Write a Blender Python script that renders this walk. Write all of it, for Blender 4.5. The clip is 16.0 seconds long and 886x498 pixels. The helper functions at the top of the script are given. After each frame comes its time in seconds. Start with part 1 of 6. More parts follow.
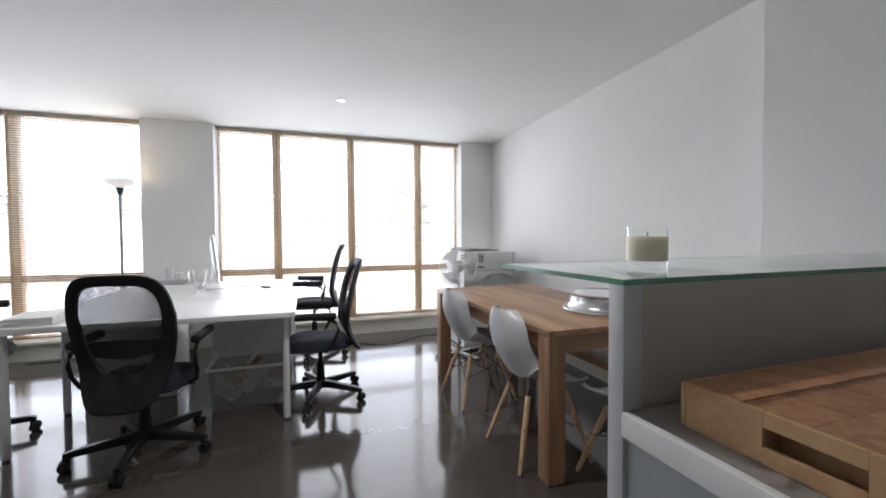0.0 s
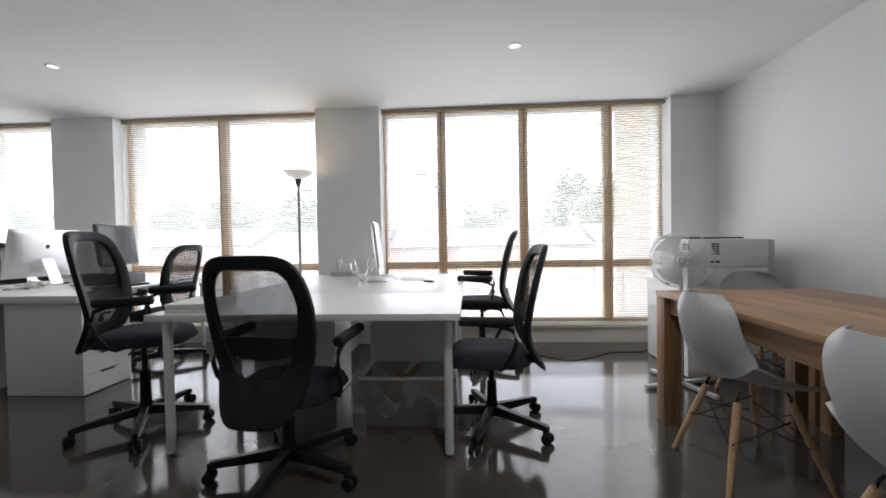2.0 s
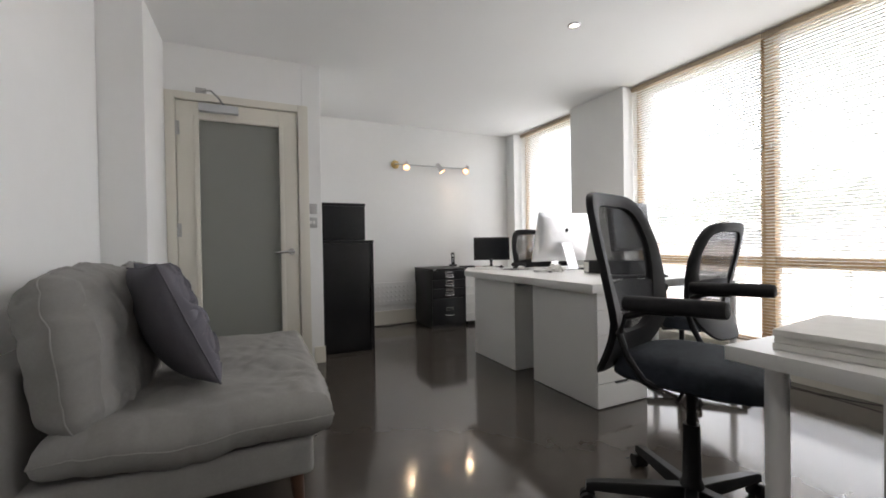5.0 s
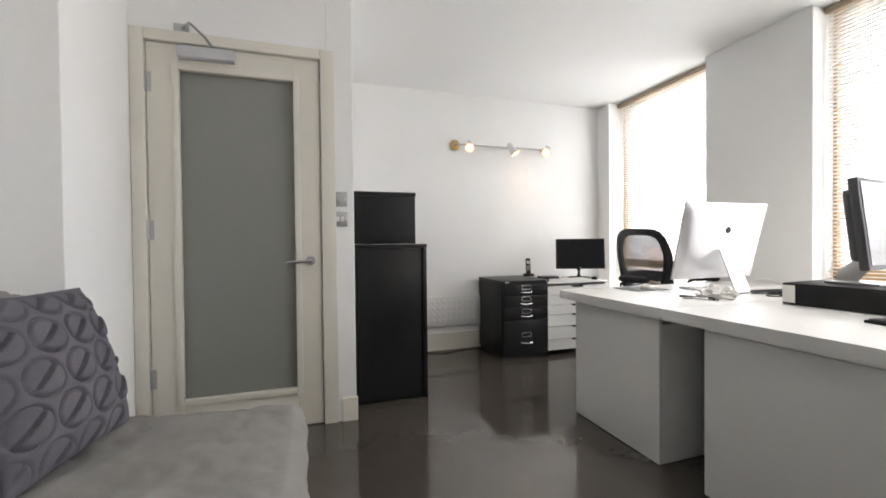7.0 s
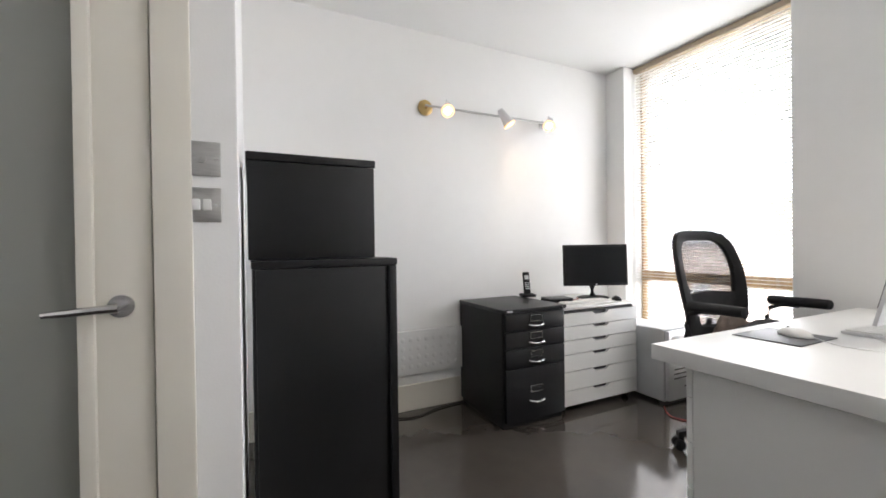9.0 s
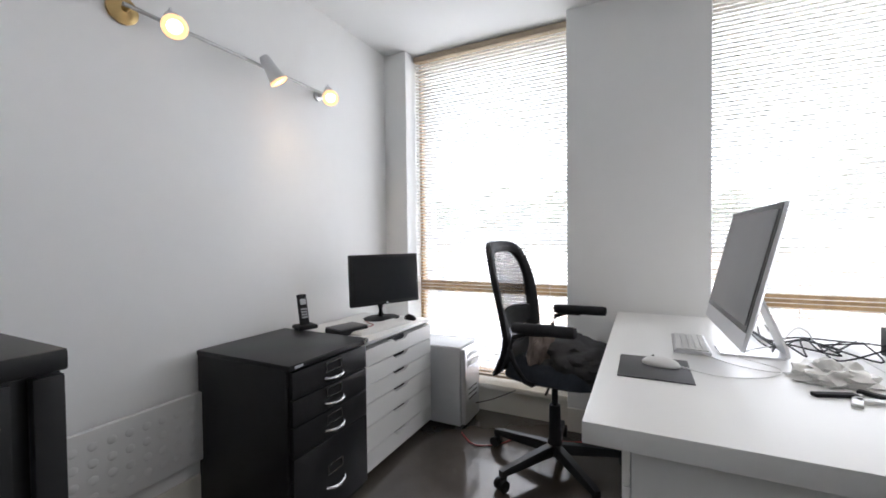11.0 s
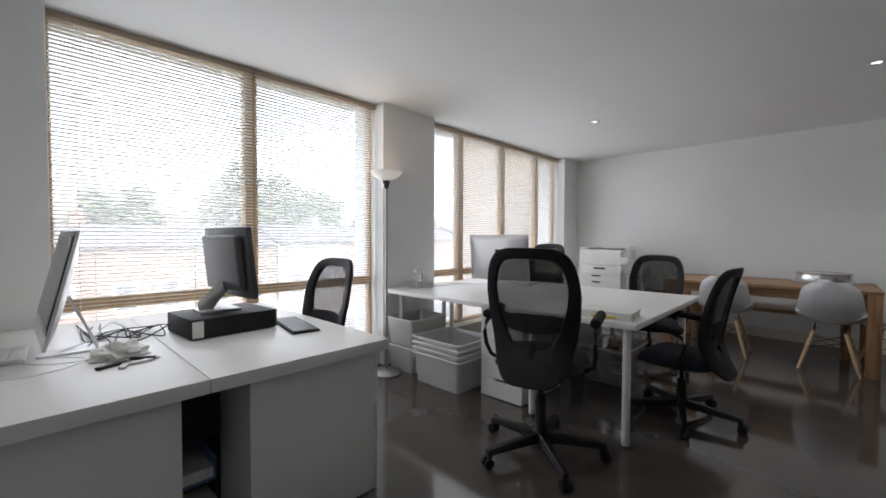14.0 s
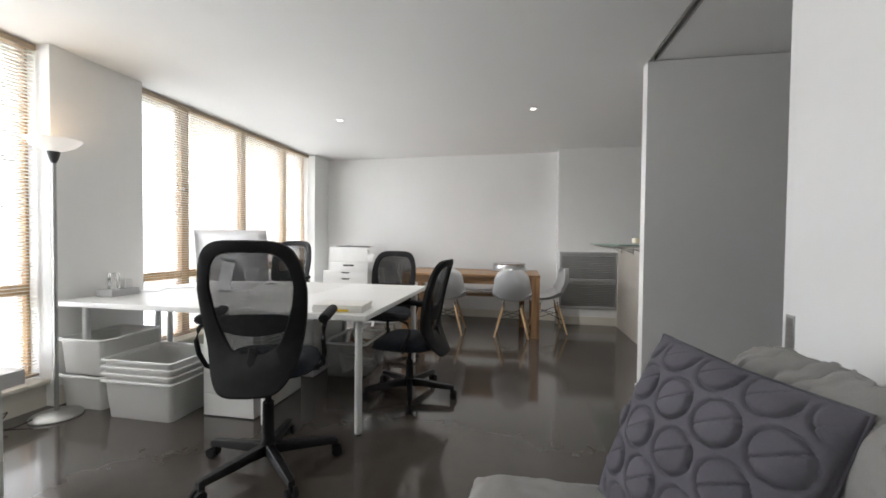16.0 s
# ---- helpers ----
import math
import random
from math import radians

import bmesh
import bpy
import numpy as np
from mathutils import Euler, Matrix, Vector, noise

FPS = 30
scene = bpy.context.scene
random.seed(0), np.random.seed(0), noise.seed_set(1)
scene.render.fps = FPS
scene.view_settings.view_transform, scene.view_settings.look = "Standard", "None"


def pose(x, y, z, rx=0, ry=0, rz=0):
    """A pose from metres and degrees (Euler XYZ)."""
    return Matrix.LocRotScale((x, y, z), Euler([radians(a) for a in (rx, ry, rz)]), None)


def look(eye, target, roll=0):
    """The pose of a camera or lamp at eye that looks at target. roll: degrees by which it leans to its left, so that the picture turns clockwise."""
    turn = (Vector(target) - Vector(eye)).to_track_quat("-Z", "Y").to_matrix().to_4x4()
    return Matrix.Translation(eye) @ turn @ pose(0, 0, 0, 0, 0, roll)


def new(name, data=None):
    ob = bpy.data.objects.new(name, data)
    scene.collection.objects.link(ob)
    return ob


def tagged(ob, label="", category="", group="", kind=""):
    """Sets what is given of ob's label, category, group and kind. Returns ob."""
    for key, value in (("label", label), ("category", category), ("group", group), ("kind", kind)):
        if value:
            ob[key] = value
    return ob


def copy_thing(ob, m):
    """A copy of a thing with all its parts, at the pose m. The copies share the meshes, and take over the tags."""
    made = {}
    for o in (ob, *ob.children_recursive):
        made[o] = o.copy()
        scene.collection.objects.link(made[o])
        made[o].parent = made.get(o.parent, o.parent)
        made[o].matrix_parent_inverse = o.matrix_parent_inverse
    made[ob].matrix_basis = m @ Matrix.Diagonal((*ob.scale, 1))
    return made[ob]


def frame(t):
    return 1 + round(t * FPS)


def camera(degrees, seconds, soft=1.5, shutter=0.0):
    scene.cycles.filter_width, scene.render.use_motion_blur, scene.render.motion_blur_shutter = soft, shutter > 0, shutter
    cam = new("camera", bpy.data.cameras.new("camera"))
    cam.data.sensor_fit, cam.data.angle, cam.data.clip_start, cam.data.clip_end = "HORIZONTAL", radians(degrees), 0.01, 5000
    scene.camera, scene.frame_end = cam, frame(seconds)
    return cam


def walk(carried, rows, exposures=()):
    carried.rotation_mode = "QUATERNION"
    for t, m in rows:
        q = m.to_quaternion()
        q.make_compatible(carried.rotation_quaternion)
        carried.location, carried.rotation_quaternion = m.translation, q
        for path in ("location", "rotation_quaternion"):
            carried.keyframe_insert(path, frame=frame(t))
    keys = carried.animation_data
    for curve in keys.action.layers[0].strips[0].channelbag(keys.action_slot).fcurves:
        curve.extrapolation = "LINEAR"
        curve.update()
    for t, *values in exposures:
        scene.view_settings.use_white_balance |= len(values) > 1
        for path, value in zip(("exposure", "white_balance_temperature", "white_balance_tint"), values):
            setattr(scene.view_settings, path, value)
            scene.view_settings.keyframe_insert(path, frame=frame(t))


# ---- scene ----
cam = camera(95.6, 16.0, soft=1.7)
PATH = [
    (0, (0.171, -0.046, 1.227), (0.827, 1.842, 1.166), -0.3),
    (0.5, (0.198, 0.143, 1.201), (0.725, 2.072, 1.138), -0.5),
    (1, (0.228, 0.376, 1.169), (0.634, 2.334, 1.111), -0.7),
    (1.5, (0.233, 0.572, 1.144), (0.41, 2.564, 1.087), -0.9),
    (2, (0.163, 0.838, 1.093), (0.034, 2.834, 1.047), -1.0),
    (2.5, (0.063, 1.055, 1.056), (-0.373, 3.007, 1.011), -1.0),
    (3, (-0.058, 1.258, 1.023), (-0.899, 3.072, 0.984), -1.0),
    (3.5, (-0.211, 1.406, 1.028), (-1.453, 2.973, 0.987), -1.0),
    (4, (-0.435, 1.516, 1.003), (-1.983, 2.782, 0.972), -0.9),
    (4.5, (-0.642, 1.64, 0.988), (-2.359, 2.666, 0.964), -0.9),
    (5, (-0.899, 1.759, 0.983), (-2.712, 2.603, 0.961), -0.9),
    (5.2, (-1.008, 1.803, 0.986), (-2.845, 2.593, 0.966), -0.9),
    (7.5, (-2.318, 2.12, 1.047), (-4.226, 2.717, 1.019), -0.6),
    (8, (-2.653, 2.188, 1.056), (-4.554, 2.809, 1.031), -0.6),
    (8.2, (-2.785, 2.212, 1.06), (-4.671, 2.873, 1.038), -0.6),
    (10.3, (-3.873, 2.462, 1.108), (-5.307, 3.856, 1.08), -0.9),
    (10.5, (-3.951, 2.496, 1.117), (-5.269, 4.0, 1.084), -0.8),
    (11, (-4.039, 2.553, 1.151), (-4.926, 4.345, 1.107), -0.6),
    (11.5, (-4.075, 2.541, 1.172), (-4.43, 4.509, 1.127), -0.5),
    (12, (-4.06, 2.461, 1.217), (-3.871, 4.451, 1.157), -0.3),
    (12.5, (-4.006, 2.39, 1.218), (-3.391, 4.292, 1.164), -0.2),
    (13, (-3.944, 2.275, 1.222), (-2.973, 4.022, 1.169), -0.1),
    (13.5, (-3.872, 2.133, 1.242), (-2.689, 3.745, 1.179), -0.1),
    (14, (-3.825, 1.978, 1.23), (-2.377, 3.357, 1.172), 0.2),
    (14.5, (-3.782, 1.869, 1.228), (-2.117, 2.976, 1.168), 0.4),
    (15, (-3.739, 1.802, 1.215), (-1.911, 2.613, 1.157), 0.5),
    (15.5, (-3.711, 1.794, 1.196), (-1.793, 2.358, 1.145), 0.5),
    (16, (-3.67, 1.867, 1.191), (-1.704, 2.235, 1.144), 0.6),
]
EXPOSURES = [(0.0, 3.61, 5930, 13), (1.0, 3.37, 5980, 13), (2.5, 2.99, 6120, 13), (3.5, 2.91, 6220, 13), (4.5, 3.22, 6400, 13), (8.0, 3.99, 6450, 13), (10.5, 3.72, 6080, 14), (12.5, 2.71, 6000, 13), (14.5, 2.93, 6120, 13), (16.0, 3.67, 6280, 11)]
walk(cam, [(t, look(eye, target, roll)) for t, eye, target, roll in PATH], EXPOSURES)

# ---------------------------------------------------------------- light
world = bpy.data.worlds.new("overcast_sky")
scene.world = world
world.use_nodes = True
wn = world.node_tree.nodes
sky = wn.new("ShaderNodeTexSky")
sky.sky_type, sky.sun_disc = "NISHITA", False
sky.sun_elevation, sky.sun_rotation = radians(48), radians(200)
sky.air_density, sky.dust_density, sky.ozone_density = 1.0, 4.0, 1.0
soften = wn.new("ShaderNodeHueSaturation")
soften.inputs["Saturation"].default_value = 0.25
world.node_tree.links.new(sky.outputs[0], soften.inputs["Color"])
world.node_tree.links.new(soften.outputs[0], wn["Background"].inputs["Color"])
wn["Background"].inputs["Strength"].default_value = 0.15

sun_data = bpy.data.lights.new("sun", "SUN")
sun_data.energy, sun_data.angle, sun_data.color = 0.9, radians(15), (1.0, 0.97, 0.93)
sun = new("sun", sun_data)
sun.matrix_world = look((0, 0, 30), (-4, 12, 14))
# added lamps, one in each of the three window openings, boosting the sky's light
for x0, x1 in ((-5.55, -4.44), (-3.715, -1.445), (-0.755, 2.2)):
    day = bpy.data.lights.new("window_daylight", "AREA")
    day.shape, day.size, day.size_y = "RECTANGLE", x1 - x0 - 0.02, 2.1
    day.spread = radians(150)
    day.energy, day.color = 0.31 * (x1 - x0) * 2.2, (0.98, 0.99, 1.0)
    new("window_daylight", day).matrix_world = look(((x0 + x1) / 2, 5.128, 1.42), ((x0 + x1) / 2, 0, 1.42))


# ---------------------------------------------------------------- materials
def mat(name, color, rough=0.5, metal=0.0, noise_scale=0.0, var=0.0, bump=0.0, bump_scale=0.0, spec=0.5,
        fine=0.0, coat=0.0, stretch=(1, 1, 1), rough_var=0.0):
    m = bpy.data.materials.new(name)
    m.use_nodes = True
    nt = m.node_tree
    b = nt.nodes["Principled BSDF"]
    b.inputs["Base Color"].default_value = (*color, 1)
    b.inputs["Roughness"].default_value = rough
    b.inputs["Metallic"].default_value = metal
    b.inputs["Specular IOR Level"].default_value = spec
    b.inputs["Coat Weight"].default_value = coat
    if noise_scale:
        tc = nt.nodes.new("ShaderNodeTexCoord")
        mp = nt.nodes.new("ShaderNodeMapping")
        mp.inputs["Scale"].default_value = stretch
        nt.links.new(tc.outputs["Object"], mp.inputs[0])
        n1 = nt.nodes.new("ShaderNodeTexNoise")
        n1.inputs["Scale"].default_value, n1.inputs["Detail"].default_value = noise_scale, 5
        n2 = nt.nodes.new("ShaderNodeTexNoise")
        n2.inputs["Scale"].default_value, n2.inputs["Detail"].default_value = noise_scale * 11, 3
        mix = nt.nodes.new("ShaderNodeMath")
        mix.operation = "MULTIPLY_ADD"
        mix.inputs[1].default_value = fine
        for n in (n1, n2):
            nt.links.new(mp.outputs[0], n.inputs["Vector"])
        nt.links.new(n2.outputs["Fac"], mix.inputs[0])
        nt.links.new(n1.outputs["Fac"], mix.inputs[2])
        ramp = nt.nodes.new("ShaderNodeMapRange")
        ramp.inputs["From Min"].default_value, ramp.inputs["From Max"].default_value = 0.3 + fine * 0.3, 0.7 + fine * 0.7
        ramp.inputs["To Min"].default_value, ramp.inputs["To Max"].default_value = 1 - var, 1 + var
        nt.links.new(mix.outputs[0], ramp.inputs["Value"])
        mul = nt.nodes.new("ShaderNodeVectorMath")
        mul.operation = "SCALE"
        mul.inputs[0].default_value = color
        nt.links.new(ramp.outputs[0], mul.inputs["Scale"])
        nt.links.new(mul.outputs[0], b.inputs["Base Color"])
        if rough_var:
            rr = nt.nodes.new("ShaderNodeMapRange")
            rr.inputs["From Min"].default_value, rr.inputs["From Max"].default_value = 0.3, 0.7
            rr.inputs["To Min"].default_value, rr.inputs["To Max"].default_value = rough - rough_var, rough + rough_var
            nt.links.new(n1.outputs["Fac"], rr.inputs["Value"])
            nt.links.new(rr.outputs[0], b.inputs["Roughness"])
    if bump:
        tb = nt.nodes.new("ShaderNodeTexCoord")
        nb = nt.nodes.new("ShaderNodeTexNoise")
        nb.inputs["Scale"].default_value, nb.inputs["Detail"].default_value = bump_scale, 4
        bp = nt.nodes.new("ShaderNodeBump")
        bp.inputs["Strength"].default_value, bp.inputs["Distance"].default_value = bump, 0.004
        nt.links.new(tb.outputs["Object"], nb.inputs["Vector"])
        nt.links.new(nb.outputs["Fac"], bp.inputs["Height"])
        nt.links.new(bp.outputs[0], b.inputs["Normal"])
    return m


def glow(name, color, strength):
    m = bpy.data.materials.new(name)
    m.use_nodes = True
    b = m.node_tree.nodes["Principled BSDF"]
    b.inputs["Base Color"].default_value = (*color, 1)
    b.inputs["Emission Color"].default_value = (*color, 1)
    b.inputs["Emission Strength"].default_value = 1.1 * strength
    return m


def clear(name, color, rough=0.0, ior=1.45, alpha=1.0):
    m = mat(name, color, rough)
    b = m.node_tree.nodes["Principled BSDF"]
    b.inputs["Transmission Weight"].default_value = 1.0
    b.inputs["IOR"].default_value = ior
    b.inputs["Alpha"].default_value = alpha
    return m


def wood(name, dark, light, rough=0.45, scale=1.0, axis=1, bump=0.15):
    """Long-grained timber: wavy bands along one axis, fine pores, and a shade of its own for every piece."""
    m = bpy.data.materials.new(name)
    m.use_nodes = True
    nt = m.node_tree
    b = nt.nodes["Principled BSDF"]
    b.inputs["Roughness"].default_value = rough
    tc = nt.nodes.new("ShaderNodeTexCoord")
    oi = nt.nodes.new("ShaderNodeObjectInfo")
    off = nt.nodes.new("ShaderNodeVectorMath")
    off.operation = "MULTIPLY_ADD"
    off.inputs[1].default_value = (7, 7, 7)
    nt.links.new(oi.outputs["Random"], off.inputs[0])
    nt.links.new(tc.outputs["Object"], off.inputs[2])
    mp = nt.nodes.new("ShaderNodeMapping")
    s = [9 * scale, 9 * scale, 9 * scale]
    s[axis] = 0.7 * scale
    mp.inputs["Scale"].default_value = s
    nt.links.new(off.outputs[0], mp.inputs[0])
    n1 = nt.nodes.new("ShaderNodeTexNoise")
    n1.inputs["Scale"].default_value, n1.inputs["Detail"].default_value, n1.inputs["Distortion"].default_value = 1.0, 6, 1.4
    n2 = nt.nodes.new("ShaderNodeTexNoise")
    n2.inputs["Scale"].default_value, n2.inputs["Detail"].default_value = 9.0, 4
    add = nt.nodes.new("ShaderNodeMath")
    add.operation, add.inputs[1].default_value = "MULTIPLY_ADD", 0.35
    nt.links.new(mp.outputs[0], n1.inputs["Vector"])
    nt.links.new(mp.outputs[0], n2.inputs["Vector"])
    nt.links.new(n2.outputs["Fac"], add.inputs[0])
    nt.links.new(n1.outputs["Fac"], add.inputs[2])
    add2 = nt.nodes.new("ShaderNodeMath")
    add2.operation, add2.inputs[1].default_value = "MULTIPLY_ADD", 0.22
    nt.links.new(oi.outputs["Random"], add2.inputs[0])
    nt.links.new(add.outputs[0], add2.inputs[2])
    cr = nt.nodes.new("ShaderNodeValToRGB")
    cr.color_ramp.elements[0].position, cr.color_ramp.elements[0].color = 0.45, (*dark, 1)
    cr.color_ramp.elements[1].position, cr.color_ramp.elements[1].color = 1.0, (*light, 1)
    nt.links.new(add2.outputs[0], cr.inputs[0])
    nt.links.new(cr.outputs[0], b.inputs["Base Color"])
    bp = nt.nodes.new("ShaderNodeBump")
    bp.inputs["Strength"].default_value, bp.inputs["Distance"].default_value = bump, 0.003
    nt.links.new(add.outputs[0], bp.inputs["Height"])
    nt.links.new(bp.outputs[0], b.inputs["Normal"])
    return m


def mesh_fabric(name, color, pitch=0.0035, solid=0.5):
    """Open-weave chair mesh: a fine square net, see-through in its holes."""
    m = mat(name, color, 0.8, spec=0.15)
    nt = m.node_tree
    b = nt.nodes["Principled BSDF"]
    tc = nt.nodes.new("ShaderNodeTexCoord")
    sep = nt.nodes.new("ShaderNodeSeparateXYZ")
    nt.links.new(tc.outputs["Object"], sep.inputs[0])
    holes = []
    for i, k in ((0, 1.0), (2, 1.0)):
        d = nt.nodes.new("ShaderNodeMath")
        d.operation, d.inputs[1].default_value = "DIVIDE", pitch * k
        nt.links.new(sep.outputs[i], d.inputs[0])
        f = nt.nodes.new("ShaderNodeMath")
        f.operation = "FRACT"
        nt.links.new(d.outputs[0], f.inputs[0])
        g = nt.nodes.new("ShaderNodeMath")
        g.operation, g.inputs[1].default_value = "LESS_THAN", solid * (0.62 if i == 0 else 0.75)
        nt.links.new(f.outputs[0], g.inputs[0])
        holes.append(g)
    mx = nt.nodes.new("ShaderNodeMath")
    mx.operation = "MAXIMUM"
    nt.links.new(holes[0].outputs[0], mx.inputs[0])
    nt.links.new(holes[1].outputs[0], mx.inputs[1])
    nt.links.new(mx.outputs[0], b.inputs["Alpha"])
    return m


WALL = mat("white_wall_paint", (0.86, 0.86, 0.845), 0.6, noise_scale=1.3, var=0.025, bump=0.06, bump_scale=160, fine=0.3)
CEIL = mat("white_ceiling_paint", (0.88, 0.88, 0.87), 0.75, noise_scale=0.8, var=0.02, bump=0.05, bump_scale=120)
TRIM = mat("cream_gloss_paint", (0.74, 0.71, 0.63), 0.35, noise_scale=3, var=0.03, bump=0.03, bump_scale=40)
FLOOR = mat("dark_resin_floor", (0.076, 0.065, 0.056), 0.10, noise_scale=0.9, var=0.16, fine=0.35,
            rough_var=0.03, spec=1.0)
TIMBER = wood("pale_window_timber", (0.32, 0.20, 0.095), (0.56, 0.38, 0.20), 0.5, 1.2, 2)
SLAT = mat("cream_lacquered_slat", (0.88, 0.865, 0.83), 0.4, noise_scale=6, var=0.04, stretch=(0.3, 4, 4))
nt = SLAT.node_tree
thin, both = nt.nodes.new("ShaderNodeBsdfTranslucent"), nt.nodes.new("ShaderNodeMixShader")
thin.inputs["Color"].default_value = (0.92, 0.90, 0.86, 1)
both.inputs[0].default_value = 0.6
nt.links.new(nt.nodes["Principled BSDF"].outputs[0], both.inputs[1])
nt.links.new(thin.outputs[0], both.inputs[2])
nt.links.new(both.outputs[0], nt.nodes["Material Output"].inputs["Surface"])
RAILMAT = mat("pale_wood_rail", (0.45, 0.36, 0.26), 0.5, noise_scale=8, var=0.1, stretch=(0.3, 4, 4))


def hazed_pane():
    """Window glass: clear, faintly glossy, with a pale haze mixed in to imitate overexposed glare outside."""
    m = bpy.data.materials.new("hazed_window_glass")
    m.use_nodes = True
    nt = m.node_tree
    out = nt.nodes["Material Output"]
    nt.nodes.remove(nt.nodes["Principled BSDF"])
    tr, gl, haze = (nt.nodes.new(n) for n in ("ShaderNodeBsdfTransparent", "ShaderNodeBsdfGlossy", "ShaderNodeBsdfTranslucent"))
    gl.inputs["Roughness"].default_value = 0.02
    tc = nt.nodes.new("ShaderNodeTexCoord")
    nz = nt.nodes.new("ShaderNodeTexNoise")
    nz.inputs["Scale"].default_value = 1.1
    mr = nt.nodes.new("ShaderNodeMapRange")
    # share of translucent white that washes out the view, as glare would
    mr.inputs["To Min"].default_value, mr.inputs["To Max"].default_value = 0.24, 0.30
    nt.links.new(tc.outputs["Object"], nz.inputs["Vector"])
    nt.links.new(nz.outputs["Fac"], mr.inputs["Value"])
    a, b = nt.nodes.new("ShaderNodeMixShader"), nt.nodes.new("ShaderNodeMixShader")
    a.inputs[0].default_value = 0.025
    nt.links.new(tr.outputs[0], a.inputs[1])
    nt.links.new(gl.outputs[0], a.inputs[2])
    nt.links.new(mr.outputs[0], b.inputs[0])
    nt.links.new(a.outputs[0], b.inputs[1])
    nt.links.new(haze.outputs[0], b.inputs[2])
    nt.links.new(b.outputs[0], out.inputs["Surface"])
    return m


GLASS = hazed_pane()
FROST = clear("frosted_glass", (0.36, 0.37, 0.34), 0.42, 1.45)
FROST.node_tree.nodes["Principled BSDF"].inputs["Transmission Weight"].default_value = 0.3
CHROME = mat("brushed_chrome", (0.62, 0.62, 0.62), 0.22, 1.0, noise_scale=30, var=0.06)
STEEL = mat("brushed_steel", (0.5, 0.5, 0.49), 0.38, 1.0, noise_scale=25, var=0.08, stretch=(1, 1, 8))
BRASS = mat("brass", (0.55, 0.40, 0.18), 0.3, 1.0, noise_scale=20, var=0.08)
LAMINATE = mat("white_laminate", (0.80, 0.80, 0.78), 0.32, noise_scale=2.5, var=0.015, bump=0.015, bump_scale=90)
WHITEMETAL = mat("white_powder_coat", (0.78, 0.78, 0.77), 0.4, noise_scale=5, var=0.02)
BLACKP = mat("black_plastic", (0.015, 0.015, 0.016), 0.55, spec=0.22, noise_scale=14, var=0.2, bump=0.05, bump_scale=300)
BLACKM = mat("black_enamel_steel", (0.013, 0.013, 0.014), 0.36, spec=0.3, noise_scale=4, var=0.2, bump=0.03, bump_scale=60)
FABRIC = mat("black_blue_seat_fabric", (0.014, 0.018, 0.025), 0.85, noise_scale=40, var=0.25, bump=0.4, bump_scale=500, spec=0.3)
MESHB = mesh_fabric("black_mesh_weave", (0.016, 0.016, 0.017), 0.0021, 0.76)
FOAM = mat("black_foam", (0.02, 0.02, 0.022), 0.75, spec=0.25, noise_scale=30, var=0.2, bump=0.3, bump_scale=400)
DARKGREY = mat("dark_grey_plastic", (0.06, 0.06, 0.063), 0.4, noise_scale=10, var=0.1)
GREYP = mat("light_grey_plastic", (0.55, 0.56, 0.57), 0.4, noise_scale=8, var=0.04)
SHELL = mat("pale_grey_moulded_plastic", (0.50, 0.51, 0.52), 0.38, noise_scale=6, var=0.03)
WHITEP = mat("white_plastic", (0.78, 0.78, 0.76), 0.35, noise_scale=8, var=0.03)
ALU = mat("satin_aluminium", (0.72, 0.72, 0.73), 0.35, 0.85, noise_scale=12, var=0.03)
SCREEN = mat("dark_glossy_screen", (0.02, 0.021, 0.023), 0.12, noise_scale=2, var=0.1)
SCREENG = mat("grey_matt_screen", (0.21, 0.21, 0.215), 0.25, noise_scale=2, var=0.05)
OAK = wood("reclaimed_table_wood", (0.13, 0.062, 0.028), (0.42, 0.25, 0.125), 0.42, 1.0, 1)
OAKV = wood("reclaimed_leg_wood", (0.12, 0.056, 0.025), (0.38, 0.22, 0.11), 0.45, 1.0, 2)
OAKX = wood("reclaimed_rail_wood", (0.13, 0.062, 0.028), (0.40, 0.23, 0.115), 0.42, 1.0, 0)
BEECH = wood("pale_beech_leg", (0.34, 0.21, 0.10), (0.62, 0.43, 0.25), 0.45, 2.0, 2)
WALNUT = wood("dark_walnut_leg", (0.04, 0.018, 0.010), (0.10, 0.045, 0.022), 0.4, 1.5, 2)
BOARD = wood("maple_chopping_board", (0.42, 0.24, 0.11), (0.62, 0.40, 0.20), 0.5, 1.6, 0)
ENDGRAIN = wood("end_grain_maple", (0.24, 0.10, 0.04), (0.48, 0.25, 0.11), 0.55, 3.0, 2)
SOFA = mat("grey_linen_upholstery", (0.29, 0.283, 0.272), 0.9, noise_scale=9, var=0.09, bump=0.5, bump_scale=420, fine=0.5, spec=0.2)
PILLOW = mat("slate_grey_cotton", (0.132, 0.127, 0.145), 0.9, noise_scale=12, var=0.1, bump=0.5, bump_scale=500, fine=0.5, spec=0.2)
TUB = clear("milky_polypropylene", (0.78, 0.775, 0.75), 0.45, 1.2)
TUB.node_tree.nodes["Principled BSDF"].inputs["Transmission Weight"].default_value = 0.4
TUBRIM = mat("milky_plastic_rim", (0.76, 0.755, 0.735), 0.35, noise_scale=8, var=0.03)
CLEARTUB = clear("thin_cloudy_plastic", (0.88, 0.88, 0.87), 0.14, 1.1)
CLEARTUB.node_tree.nodes["Principled BSDF"].inputs["Transmission Weight"].default_value = 0.78
BARPANEL = mat("warm_grey_bar_paint", (0.52, 0.48, 0.43), 0.5, noise_scale=3, var=0.05, bump=0.03, bump_scale=60)
